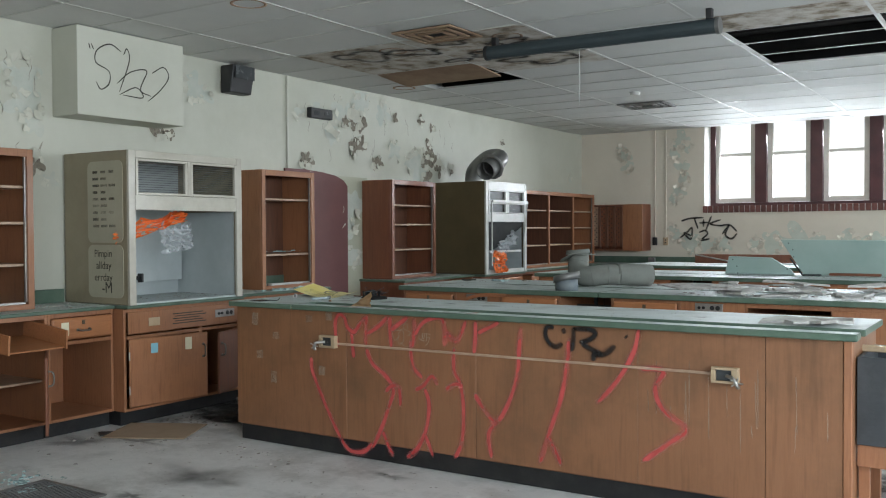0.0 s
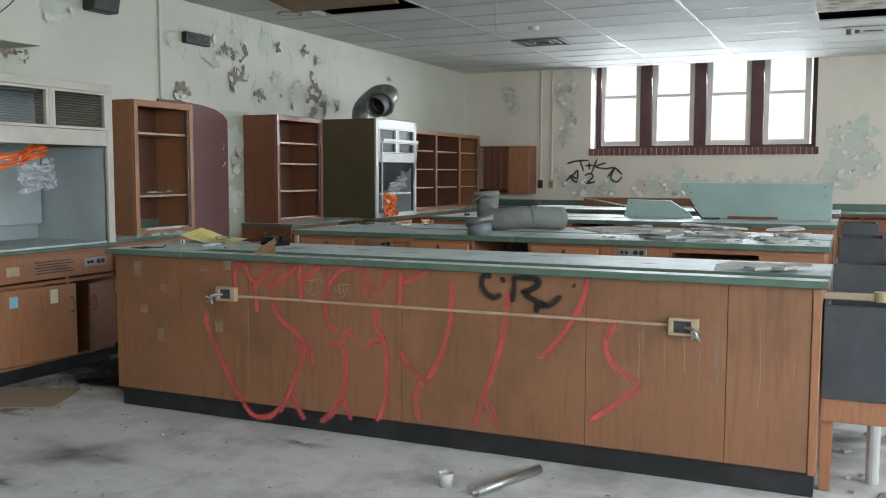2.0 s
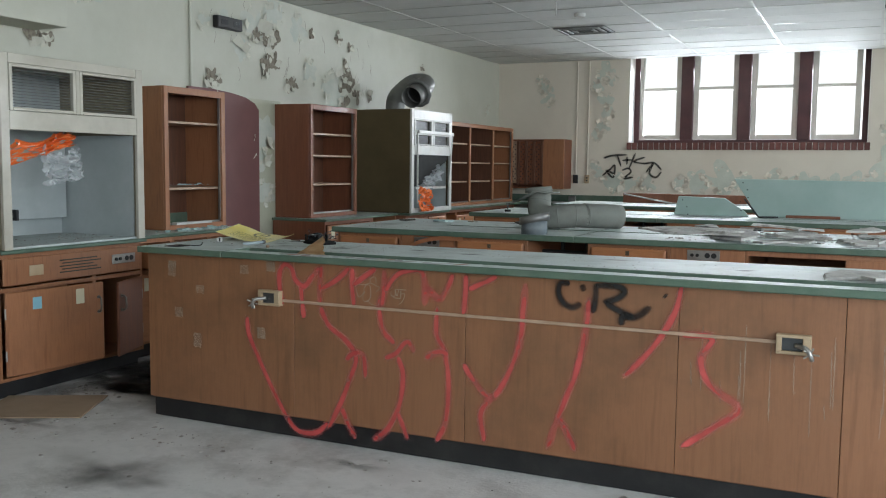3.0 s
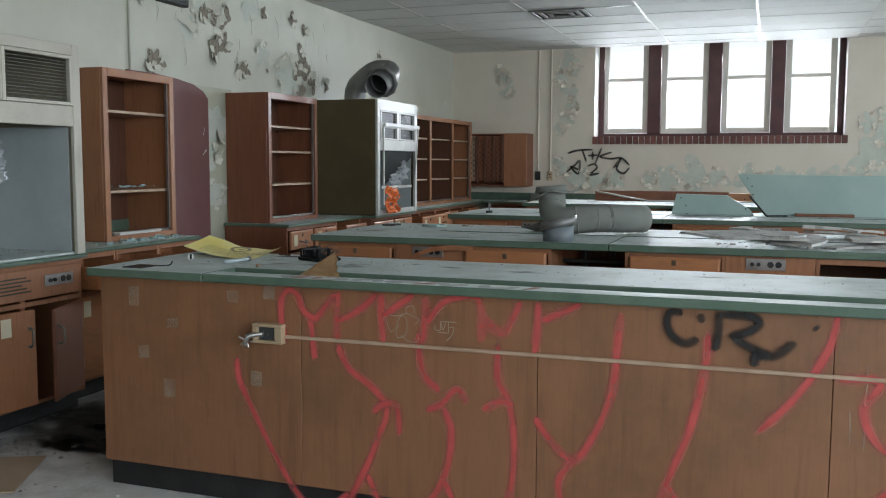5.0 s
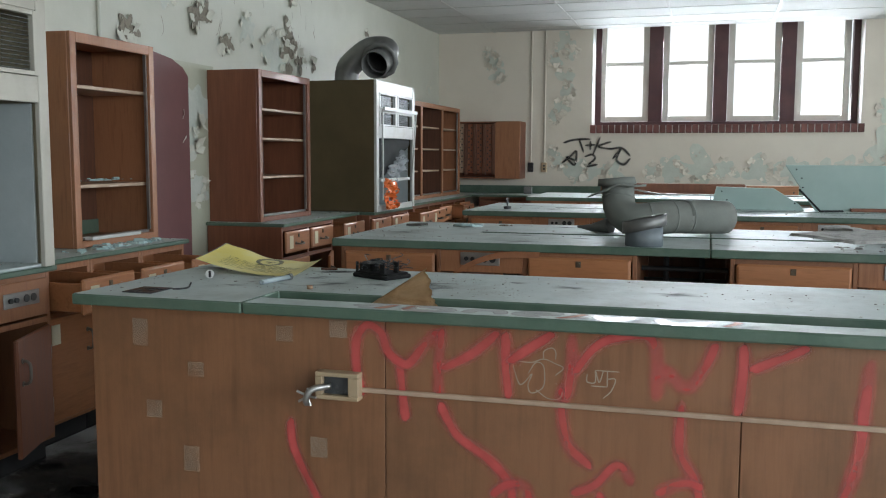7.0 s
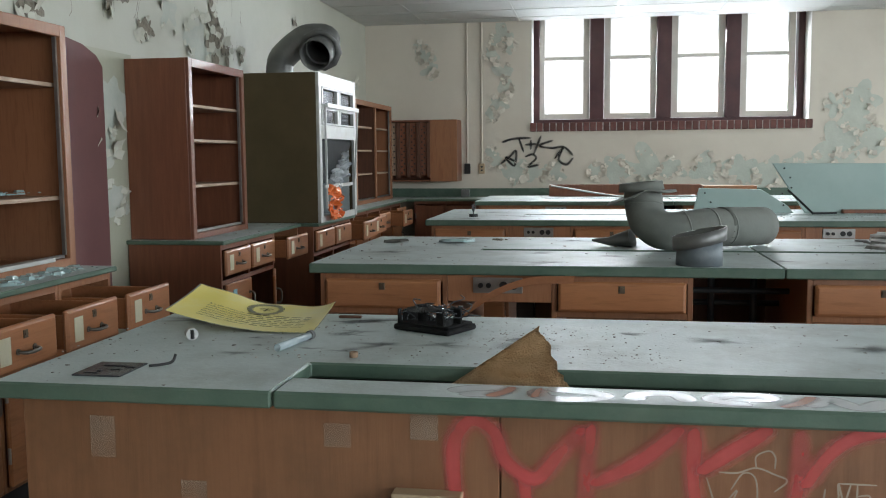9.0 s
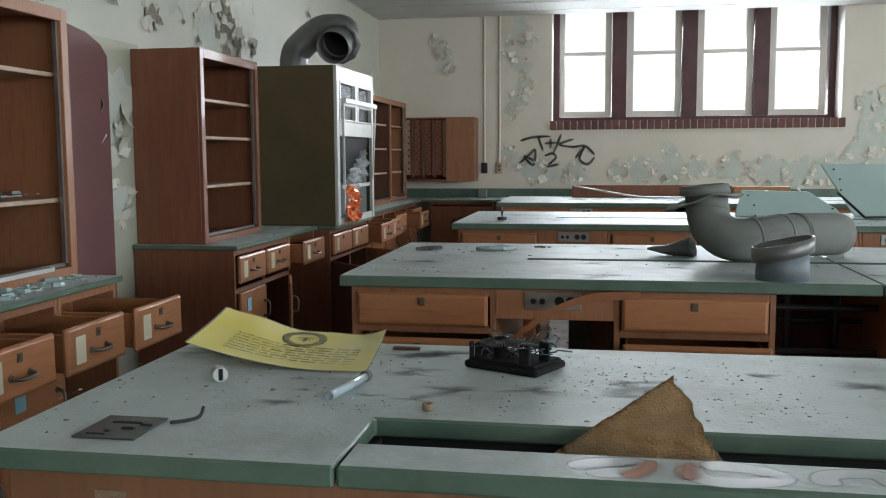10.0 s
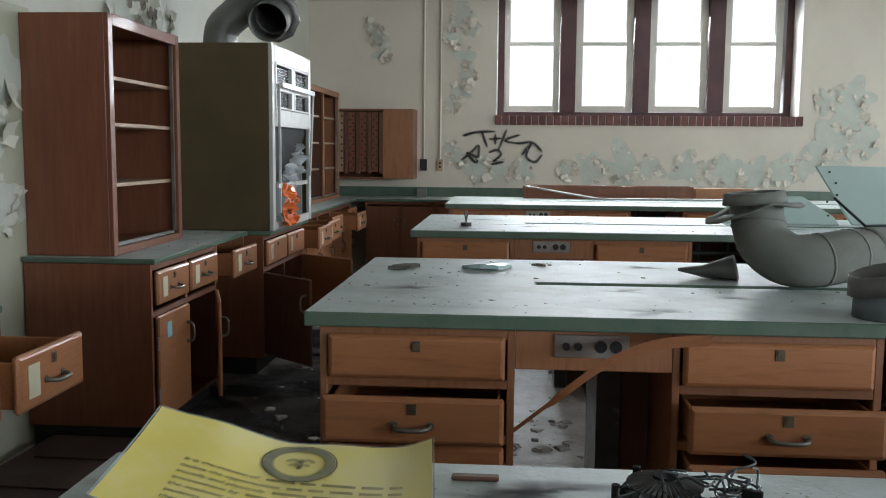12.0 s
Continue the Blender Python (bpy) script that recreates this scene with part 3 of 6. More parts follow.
def outline_slab(pts, z0, z1):
    """A worktop piece cut to an outline, dusty above and green at the edges."""
    bm = bmesh.new()
    f = bm.faces.new([bm.verts.new((x, y, z0)) for x, y in pts])
    r = bmesh.ops.extrude_face_region(bm, geom=[f])
    for v in [e for e in r["geom"] if isinstance(e, bmesh.types.BMVert)]:
        v.co.z = z1
    bmesh.ops.recalc_face_normals(bm, faces=bm.faces[:])
    bmesh.ops.bevel(bm, geom=bm.edges[:], offset=0.004, segments=1, affect="EDGES")
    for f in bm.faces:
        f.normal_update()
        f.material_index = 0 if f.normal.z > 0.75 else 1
    return bm


def worktop(label, pieces, m=None, name="worktop"):
    o = thing(name, label, "worktop", m)
    for p in pieces:
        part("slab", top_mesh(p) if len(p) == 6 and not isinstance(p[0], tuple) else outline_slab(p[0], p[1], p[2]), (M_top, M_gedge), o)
    return o


def outlet_plate(parent, x, z, y=-0.001, w=0.19, h=0.06):
    o = part("outlet_plate", boxes((x, x + w, y - 0.006, y, z, z + h), bevel=0.002), M_steel, parent, "grey steel outlet plate")
    bm = bmesh.new()
    for k in (0.16, 0.32):
        rod(bm, (x + w * k, y - 0.005, z + h * 0.5), (x + w * k, y - 0.016, z + h * 0.5), 0.010, 12)
    part("gas_tap", bm, M_black, o)
    for k in (0.62, 0.82):
        bm = bmesh.new()
        rod(bm, (x + w * k, y - 0.005, z + h * 0.5), (x + w * k, y - 0.009, z + h * 0.5), 0.016, 14)
        part("socket", bm, M_black, o)


def shelf_cabinet(name, label, m, w, d, z0, z1, shelves, mat=None, inner=None, stiles=(), broken=False, group=""):
    mat, inner = mat or M_red, inner or M_inner
    o = thing(name, label, "cabinet", m, group)
    t = 0.02
    part("side_panel", boxes((0, t, 0, d, z0, z1)), mat, o)
    part("side_panel", boxes((w - t, w, 0, d, z0, z1)), mat, o)
    part("top_panel", boxes((t, w - t, 0, d, z1 - t, z1)), mat, o)
    part("bottom_panel", boxes((t, w - t, 0.022, d, z0, z0 + t)), mat, o)
    # The inner back is darkened by colour to deepen the shade between shelves.
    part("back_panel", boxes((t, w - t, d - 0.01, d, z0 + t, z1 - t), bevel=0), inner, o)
    fw = 0.045
    dims = [(0.001, fw, -0.02, -0.001, z0, z1), (w - fw, w - 0.001, -0.02, -0.001, z0, z1), (fw, w - fw, -0.02, -0.001, z1 - 0.05, z1), (fw, w - fw, -0.02, -0.001, z0, z0 + 0.035)]
    part("face_frame", boxes(*dims), mat, o)
    for x in stiles:
        part("stile", boxes((x - 0.022, x + 0.022, -0.0195, -0.001, z0 + 0.035, z1 - 0.05)), mat, o)
    tr = [(fw + 0.006, w - fw - 0.006, 0.004, 0.008, z0 + 0.036, z0 + 0.05), (fw + 0.006, w - fw - 0.006, 0.018, 0.022, z0 + 0.036, z0 + 0.05),
          (w - fw - 0.012, w - fw, -0.004, 0.012, z0 + 0.05, z1 - 0.05)]
    part("sliding_track", boxes(*tr, bevel=0), M_steel, o)
    for z in shelves:
        part("shelf", boxes((t + 0.001, w - t - 0.001, 0.025, d - 0.012, z, z + 0.018)), M_edge, o, "thin worn wooden shelf")
    for x in (w * 0.33, w * 0.36):
        part("shelf_rail", boxes((x, x + 0.012, d - 0.016, d - 0.010, z0 + 0.03, z1 - 0.03), bevel=0), M_black, o)
    return o


# ---- demonstration bench with the painted scrawl ----
BX0, BX1, BY, BYR, BT = -3.60, 0.135, 4.25, 4.96, 0.877
bench = thing("demonstration_bench", "long brown wooden bench with red and black spray scrawl", "bench", pose(0.048, BY, 0))
d = BYR - BY
seams = [BX0, -2.68, -1.77, -0.84, -0.23, 0.10]
for a, b in zip(seams, seams[1:]):
    part("front_panel", boxes((a + 0.0012, b - 0.0012, 0, 0.02, 0.11, BT), bevel=0.0015), M_panel, bench)
part("corner_post", boxes((0.101, BX1, -0.006, 0.03, 0.10, BT), bevel=0.003), M_wood, bench, "lighter brown wooden corner post")
part("side_panel", boxes((BX0, BX0 + 0.02, 0.021, d, 0.10, BT)), M_panel, bench)
part("side_panel", boxes((BX1 - 0.02, BX1, 0.031, d, 0.10, BT)), M_panel, bench)
part("back_panel", boxes((BX0 + 0.02, BX1 - 0.02, d - 0.02, d, 0.10, BT)), M_panel, bench)
part("bottom_panel", boxes((BX0 + 0.021, BX1 - 0.021, 0.021, d - 0.021, 0.10, 0.12)), M_panel, bench)
part("trough_liner", boxes((-3.09, BX1 - 0.03, 0.04, 0.20, 0.66, 0.68), (-3.09, BX1 - 0.03, 0.20, 0.215, 0.68, BT - 0.002), (-3.09, -3.075, 0.04, 0.2, 0.68, BT - 0.002)), M_plinth, bench)
part("plinth", boxes((BX0 + 0.006, BX1 - 0.01, 0.03, d - 0.05, 0.0, 0.099), bevel=0.002), M_plinth, bench, "black rubber base strip")
bm = boxes((-2.75, -0.47, -0.010, 0.001, 0.675, 0.688), bevel=0.002)
for v in bm.verts:
    v.co.z += 0.006 * (v.co.x + 2.75) / 2.28
part("surface_conduit", bm, M_edge, bench, "thin pale wooden surface conduit")
for x0, z0, s in ((-2.87, 0.655, -1), (-0.47, 0.648, 1)):
    bxp = part("outlet_box", boxes((x0, x0 + 0.125, -0.035, 0.001, z0, z0 + 0.012), (x0, x0 + 0.125, -0.035, 0.001, z0 + 0.063, z0 + 0.075), (x0, x0 + 0.02, -0.035, 0.001, z0 + 0.012, z0 + 0.063),
                                   (x0 + 0.095, x0 + 0.125, -0.035, 0.001, z0 + 0.012, z0 + 0.063)), M_cream, bench, "ivory outlet box with wires pulled out")
    part("socket", boxes((x0 + 0.02, x0 + 0.095, -0.018, 0.0, z0 + 0.012, z0 + 0.063), bevel=0.001), M_mesh, bxp)
    k = x0 + (0.0 if s < 0 else 0.11)
    bm = tube(smooth_line([(k + 0.04 * -s, -0.02, z0 + 0.035), (k, -0.055, z0 + 0.03), (k + 0.015 * s, -0.06, z0 + 0.005), (k + 0.02 * s, -0.045, z0 - 0.012)]), 0.009, 8)
    for q in range(5):
        a = q * 1.25
        rod(bm, (k + 0.015 * s, -0.05, z0 + 0.01), (k + 0.015 * s + 0.03 * math.cos(a), -0.06 - 0.01 * math.sin(a), z0 + 0.01 + 0.028 * math.sin(a)), 0.0035, 6)
    part("loose_wires", bm, M_steel, bxp)


def on_bench(u, v, up):
    return Vector((u, -up, v))


RED_TAILS = (
    ((-2.96, 0.59), (-2.95, 0.50), (-2.88, 0.36), (-2.80, 0.22), (-2.72, 0.10), (-2.65, 0.04), (-2.55, 0.05), (-2.48, 0.11)),
    ((-2.53, 0.67), (-2.48, 0.58), (-2.39, 0.52), (-2.33, 0.44), (-2.37, 0.32), (-2.42, 0.20), (-2.49, 0.07)),
    ((-2.39, 0.42), (-2.34, 0.46), (-2.29, 0.45), (-2.28, 0.34)),
    ((-2.21, 0.74), (-2.19, 0.59), (-2.12, 0.52)),
    ((-2.18, 0.45), (-2.12, 0.48), (-2.06, 0.54), (-2.02, 0.49)),
    ((-2.11, 0.47), (-2.08, 0.38), (-2.10, 0.24), (-2.16, 0.12), (-2.24, 0.05)),
    ((-2.41, 0.19), (-2.37, 0.11), (-2.33, 0.05)),
    ((-2.11, 0.21), (-2.05, 0.08)),
    ((-1.91, 0.72), (-1.91, 0.59), (-1.87, 0.51), (-1.85, 0.38), (-1.86, 0.20), (-1.91, 0.09)),
    ((-1.97, 0.47), (-1.90, 0.51), (-1.85, 0.50)),
)
RED_ENDS = (
    ((-1.78, 0.47), (-1.72, 0.39), (-1.64, 0.33), (-1.56, 0.45), (-1.51, 0.60), (-1.50, 0.73), (-1.49, 0.85)),
    ((-1.64, 0.33), (-1.69, 0.25), (-1.67, 0.12)),
    ((-1.21, 0.81), (-1.22, 0.67), (-1.26, 0.48), (-1.33, 0.29), (-1.38, 0.13)),
    ((-1.33, 0.29), (-1.25, 0.14)),
    ((-1.06, 0.48), (-0.94, 0.62), (-0.86, 0.76), (-0.83, 0.89)),
    ((-0.84, 0.68), (-0.71, 0.68), (-0.75, 0.59), (-0.71, 0.49), (-0.60, 0.41), (-0.68, 0.33), (-0.82, 0.22)),
)
RED_TOPS = (
    ((-1.96, 0.80), (-1.90, 0.75), (-1.86, 0.80), (-1.83, 0.87)),
    ((-1.77, 0.87), (-1.77, 0.80), (-1.78, 0.68)),
    ((-1.76, 0.80), (-1.68, 0.84), (-1.62, 0.87)),
    ((-2.62, 0.60), (-2.63, 0.68), (-2.64, 0.78)),
    ((-2.74, 0.66), (-2.76, 0.74), (-2.76, 0.82), (-2.73, 0.86), (-2.69, 0.84), (-2.67, 0.79), (-2.62, 0.76), (-2.58, 0.80), (-2.53, 0.86)),
    ((-2.52, 0.87), (-2.53, 0.77), (-2.53, 0.67)),
    ((-2.53, 0.75), (-2.44, 0.80), (-2.36, 0.87)),
    ((-2.35, 0.87), (-2.35, 0.78), (-2.34, 0.68)),
    ((-2.35, 0.78), (-2.28, 0.83), (-2.22, 0.87)),
    ((-2.18, 0.87), (-2.18, 0.79), (-2.19, 0.69)),
    ((-2.18, 0.76), (-2.12, 0.84), (-2.05, 0.87), (-1.99, 0.87), (-1.97, 0.81), (-1.97, 0.71)),
)
BLACK = (
    ((-1.29, 0.86), (-1.33, 0.86), (-1.34, 0.82), (-1.32, 0.78), (-1.28, 0.76), (-1.24, 0.78)),
    ((-1.24, 0.86), (-1.23, 0.83)),
    ((-1.18, 0.87), (-1.18, 0.81), (-1.19, 0.74)),
    ((-1.18, 0.86), (-1.09, 0.86), (-1.06, 0.84), (-1.09, 0.81), (-1.15, 0.79)),
    ((-1.14, 0.79), (-1.08, 0.76), (-1.02, 0.74)),
    ((-0.95, 0.79), (-1.01, 0.74), (-1.08, 0.74)),
    ((-1.07, 0.74), (-1.07, 0.70)),
    ((-0.90, 0.84), (-0.89, 0.83)),
)
SCRATCH = (
    ((-2.33, 0.78), (-2.31, 0.73), (-2.28, 0.76), (-2.29, 0.73), (-2.28, 0.71), (-2.25, 0.73), (-2.25, 0.78), (-2.27, 0.79), (-2.29, 0.76)),
    ((-2.31, 0.79), (-2.28, 0.79), (-2.25, 0.80), (-2.22, 0.79), (-2.20, 0.78), (-2.22, 0.76)),
    ((-2.25, 0.80), (-2.25, 0.82), (-2.23, 0.83), (-2.22, 0.82), (-2.22, 0.80)),
    ((-2.27, 0.72), (-2.24, 0.70), (-2.21, 0.70), (-2.20, 0.72)),
    ((-2.14, 0.77), (-2.14, 0.75), (-2.12, 0.75), (-2.12, 0.78), (-2.11, 0.75), (-2.10, 0.78)),
    ((-2.12, 0.78), (-2.06, 0.78)),
    ((-2.09, 0.78), (-2.09, 0.74)),
    ((-2.09, 0.76), (-2.07, 0.76), (-2.08, 0.73), (-2.10, 0.71)),
    ((-2.13, 0.74), (-2.09, 0.74)),
)
WALL = (
    ((-3.57, 1.48), (-3.43, 1.52), (-3.22, 1.53)),
    ((-3.37, 1.53), (-3.31, 1.36)),
    ((-3.30, 1.45), (-3.16, 1.46)),
    ((-3.23, 1.51), (-3.23, 1.39)),
    ((-3.11, 1.56), (-3.20, 1.33)),
    ((-2.97, 1.50), (-3.13, 1.44), (-2.99, 1.41), (-2.85, 1.42), (-2.74, 1.32)),
    ((-3.58, 1.23), (-3.47, 1.32), (-3.40, 1.38), (-3.42, 1.21), (-3.52, 1.31), (-3.39, 1.25)),
    ((-3.30, 1.31), (-3.21, 1.34), (-3.17, 1.29), (-3.26, 1.20), (-3.13, 1.22)),
    ((-2.96, 1.28), (-2.86, 1.41), (-2.91, 1.28), (-2.82, 1.22), (-2.74, 1.30)),
)
DUCT = (
    ((4.39, 2.71), (4.29, 2.75), (4.18, 2.69), (4.17, 2.60), (4.28, 2.55), (4.28, 2.46), (4.21, 2.41), (4.17, 2.46)),
    ((4.41, 2.69), (4.44, 2.74), (4.46, 2.65), (4.37, 2.41)),
    ((4.35, 2.47), (4.47, 2.57), (4.62, 2.60), (4.56, 2.45), (4.66, 2.41)),
    ((4.67, 2.59), (4.78, 2.65), (4.83, 2.58), (4.75, 2.47), (4.63, 2.37)),
    ((4.37, 2.39), (4.52, 2.46), (4.58, 2.39), (4.40, 2.39)),
    ((4.13, 2.73), (4.15, 2.69)),
    ((4.11, 2.73), (4.12, 2.69)),
)
for k, st in enumerate(RED_TAILS + RED_ENDS + RED_TOPS):
    part("red_stroke", ribbons([st], 0.05, lambda u, v, up: on_bench(u, v, up + 0.00012 * k)), M_redspray, bench, "faded red spray paint stroke")
for k, st in enumerate(BLACK):
    part("black_stroke", ribbons([st], 0.042, lambda u, v, up: on_bench(u, v, up + 0.009 + 0.0002 * k)), M_blackspray, bench, "black spray paint stroke")
part("scratch_drawing", ribbons(SCRATCH, 0.003, lambda u, v, up: on_bench(u, v, up + 0.0088), 0.00005), M_scratch, bench)
def on_strip(u, v, up):
    return Vector((u, v, 0.9102 + 0.3 * up))


# Glossy letters on the strip, their reflected window light drawn as white.
STRIP_SHEEN = (
    ((-2.77, 0.00), (-2.73, 0.025), (-2.68, 0.03), (-2.69, -0.005), (-2.75, -0.015)),
    ((-2.62, 0.03), (-2.60, -0.02), (-2.54, -0.025), (-2.50, 0.00), (-2.54, 0.03), (-2.60, 0.035)),
    ((-2.45, -0.02), (-2.44, 0.02), (-2.38, 0.03), (-2.36, -0.02)),
    ((-2.31, 0.01), (-2.24, 0.015), (-2.23, 0.035), (-2.29, 0.035), (-2.32, 0.00), (-2.26, -0.025)),
    ((-2.17, -0.025), (-2.13, 0.03), (-2.09, -0.02), (-2.03, 0.03)),
    ((-1.97, 0.03), (-1.95, -0.025), (-1.88, -0.02), (-1.85, 0.03)),
)
STRIP_ORANGE = (
    ((-2.70, -0.03), (-2.67, 0.01), (-2.66, 0.045)),
    ((-2.62, -0.03), (-2.61, 0.045)),
    ((-2.22, -0.035), (-2.18, 0.0), (-2.15, 0.045)),
    ((-1.82, -0.035), (-1.79, 0.01), (-1.78, 0.045)),
)
for st in STRIP_SHEEN:
    part("white_stroke", ribbons([st], 0.046, on_strip), M_gloss, bench, "glossy stroke on the slab, white sheen put in its colour")
for st in STRIP_ORANGE:
    part("orange_stroke", ribbons([st], 0.05, lambda u, v, up: on_strip(u, v, up + 0.001)), M_orangespray, bench, "orange spray paint stroke on the slab")
rs = random.Random(3)
drips = [((x, rs.uniform(0.45, 0.75)), (x + rs.uniform(-0.006, 0.006), rs.uniform(0.32, 0.5))) for x in [rs.uniform(-0.8, 0.04) for _ in range(16)]]
tagged(part("wear_streak", ribbons([(a, ((a[0] + b[0]) / 2, (a[1] + b[1]) / 2), b) for a, b in drips], 0.005, on_bench, 0.00004), M_wear, bench), kind="stuff")
for x, z in ((-3.42, 0.55), (-3.28, 0.68), (-3.30, 0.40), (-3.46, 0.76), (-3.0, 0.80), (-2.84, 0.82), (-2.9, 0.48)):
    part("tape_mark", boxes((x, x + 0.05, -0.0016, 0.001, z, z + rs.uniform(0.04, 0.08)), bevel=0), M_wear, bench)

T0, T1 = BY - 0.045, BYR + 0.04
worktop("pale grey-green stone worktop with a long service slot", [
    (((-3.585, T0), (-3.036, T0), (-3.036, BY + 0.185), (0.21, BY + 0.185), (0.21, T1), (-3.585, T1)), BT + 0.001, 0.91),
    (-3.033, 0.21, T0, BY + 0.06, BT + 0.001, 0.91)])

# ---- island benches ----
def island(y0, openings, group):
    """A double-sided bench: four drawer stacks, knee holes between them, service rails with outlets, and a slotted top."""
    x0, x1, dep = -3.58, 0.17, 1.22
    s0, s1 = y0 + 0.56, y0 + 0.615
    xj = -1.80
    worktop("dusty grey-green stone bench top with a service slot", [
        (((x0, y0), (xj, y0), (xj, s0), (-2.97, s0), (-2.97, s1), (xj, s1), (xj, y0 + dep), (x0, y0 + dep)), 0.872, 0.91),
        (xj + 0.003, x1, y0, s0, 0.872, 0.91), (xj + 0.003, x1, s1, y0 + dep, 0.872, 0.91)])
    stacks = [(-3.545, -3.035), (-2.635, -2.115), (-1.715, -1.20), (-0.77, 0.14)]
    for k, (a, b) in enumerate(stacks):
        u = thing("drawer_cabinet", "brown wooden laboratory drawer unit under a stone worktop", "cabinet", pose(a, y0 + 0.035, 0), group)
        w = b - a
        carcass(u, w, 1.14, 0.10, 0.870, open_back=False, rails=(0.722, 0.575, 0.42))
        wid = w - 0.05 if k < 3 else 0.50
        for r, (z0, z1) in enumerate(((0.735, 0.85), (0.59, 0.71), (0.435, 0.565), (0.115, 0.41))):
            p = openings.get((k, r), 0.0)
            if p is not None:
                drawer(u, 0.025, 0.025 + wid, z0, z1, p, handle=r > 0, lock=True)
        if k == 3:
            part("filler_panel", boxes((0.54, w - 0.02, -0.001, 0.019, 0.12, 0.84)), M_wood, u)
        if k in (1, 3):
            g0 = -(a - stacks[k - 1][1])
            part("service_rail", boxes((g0 + 0.001, -0.001, 0, 0.02, 0.765, 0.870)), M_wood, u)
            outlet_plate(u, g0 + 0.10, 0.80)
            part("service_panel", boxes((-0.16, -0.09, 0.3, 0.65, 0.0, 0.82)), M_mesh, u, "dark grey metal service panel")
            part("service_panel", boxes((-0.085, -0.005, 0.33, 0.63, 0.0, 0.82)), M_inner, u)
        if k == 2:
            g0 = -(a - stacks[1][1])
            for z, y in ((0.78, 0.3), (0.70, 0.5), (0.62, 0.3)):
                bm = bmesh.new()
                rod(bm, (g0 + 0.002, y, z), (-0.002, y, z), 0.012)
                part("pipe", bm, M_black, u)
            for x in (0.30, 0.72):
                bm = bmesh.new()
                rod(bm, (g0 * x, 0.4, 0.0), (g0 * x, 0.4, 0.87), 0.014)
                part("pipe", bm, M_black, u)
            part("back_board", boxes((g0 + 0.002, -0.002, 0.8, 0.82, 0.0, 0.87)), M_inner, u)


island(6.10, {(0, 1): 0.085, (0, 2): 0.02, (1, 1): 0.095, (1, 2): 0.10, (3, 0): None}, "drawer units under the benches")
island(8.55, {(1, 0): 0.0, (2, 1): 0.05}, "drawer units under the benches")
island(11.00, {(0, 0): 0.0}, "drawer units under the benches")


def sink(y0):
    s = thing("bench_sink", "black stone trough sink on a wooden stand at the bench end", "sink", pose(0.19, y0, 0), "sinks at the bench ends")
    x1, y1, z0, z1, t = 0.36, 0.50, 0.41, 0.80, 0.025
    part("basin", open_box(0, x1, 0, y1, z0, z1, t), M_sink, s)
    part("stand_rail", boxes((0, x1 - 0.06, 0.02, 0.05, 0.31, z0 - 0.001)), M_wood, s)
    part("stand_rail", boxes((0, x1 - 0.06, y1 - 0.05, y1 - 0.02, 0.31, z0 - 0.001)), M_wood, s)
    for x, y in ((x1 - 0.06, 0.015), (x1 - 0.06, y1 - 0.06), (0.0, 0.06), (0.0, y1 - 0.10)):
        part("leg", boxes((x, x + 0.045, y, y + 0.045, 0, 0.309 if x == 0 else z0 - 0.001)), M_wood, s)
    bm = bmesh.new()
    rod(bm, (x1 / 2 + 0.03, y1 / 2, 0.0), (x1 / 2 + 0.03, y1 / 2, z0), 0.028, 14)
    part("waste_pipe", bm, M_white, s, "flaking white waste pipe")


sink(4.33), sink(6.25), sink(8.70), sink(11.15)

# ---- left wall: base units and counters ----
CF = -4.60      # front of the base units
CZ = 0.825
def counter(y0, y1, front=CF, label="green-grey stone counter along the wall", splash=True):
    o = worktop(label, [(0, y1 - y0 - 0.002, -0.024, front - W - 0.002, CZ + 0.001, 0.85)], facing_room(front, y0), "counter")
    if splash:
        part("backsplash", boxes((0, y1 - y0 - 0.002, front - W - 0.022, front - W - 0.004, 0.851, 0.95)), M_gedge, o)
    return o


def base_unit(y0, y1, front=CF, mat=None, **kw):
    u = thing("base_cabinet", kw.pop("label", "brown wooden base cabinet under a stone counter"), "cabinet", facing_room(front, y0), kw.pop("group", ""))
    carcass(u, y1 - y0 - 0.002, front - W - 0.01, 0.10, CZ, mat, **kw)
    return u


counter(-1.0, 4.08)
u = base_unit(3.57, 4.08, rails=(0.62,), label="open brown base cabinet with its door missing")
drawer(u, 0.02, 0.49, 0.645, 0.79, 0.0, card=True)
u = base_unit(2.60, 3.57, rails=(0.62,), stiles=(0.48,), shelf=0.38, label="broken base cabinet with a hanging drawer and open door")
part("broken_drawer", boxes((0.52, 0.534, -0.22, 0.25, 0.60, 0.72), (0.91, 0.924, -0.22, 0.25, 0.60, 0.72), (0.534, 0.91, -0.20, 0.25, 0.602, 0.612)), M_drawer, u, "drawer without a front, hanging out", Matrix.Translation((0, 0, 0.0)) @ pose(0, 0, 0.05, 6, 0, 0))
cupboard_door(u, 0.48, 0.95, 0.12, 0.60, 56, "right", mat=M_red)
u = base_unit(1.60, 2.60, rails=(0.62,), stiles=(0.48,))
drawer(u, 0.03, 0.46, 0.645, 0.79), drawer(u, 0.50, 0.95, 0.645, 0.79), cupboard_door(u, 0.03, 0.46, 0.12, 0.60), cupboard_door(u, 0.50, 0.95, 0.12, 0.60)
u = base_unit(-1.0, 1.60, rails=(0.62,), stiles=(0.86, 1.73))
for k in range(3):
    drawer(u, 0.03 + 0.86 * k, 0.85 + 0.86 * k, 0.645, 0.79), cupboard_door(u, 0.03 + 0.86 * k, 0.85 + 0.86 * k, 0.12, 0.60)

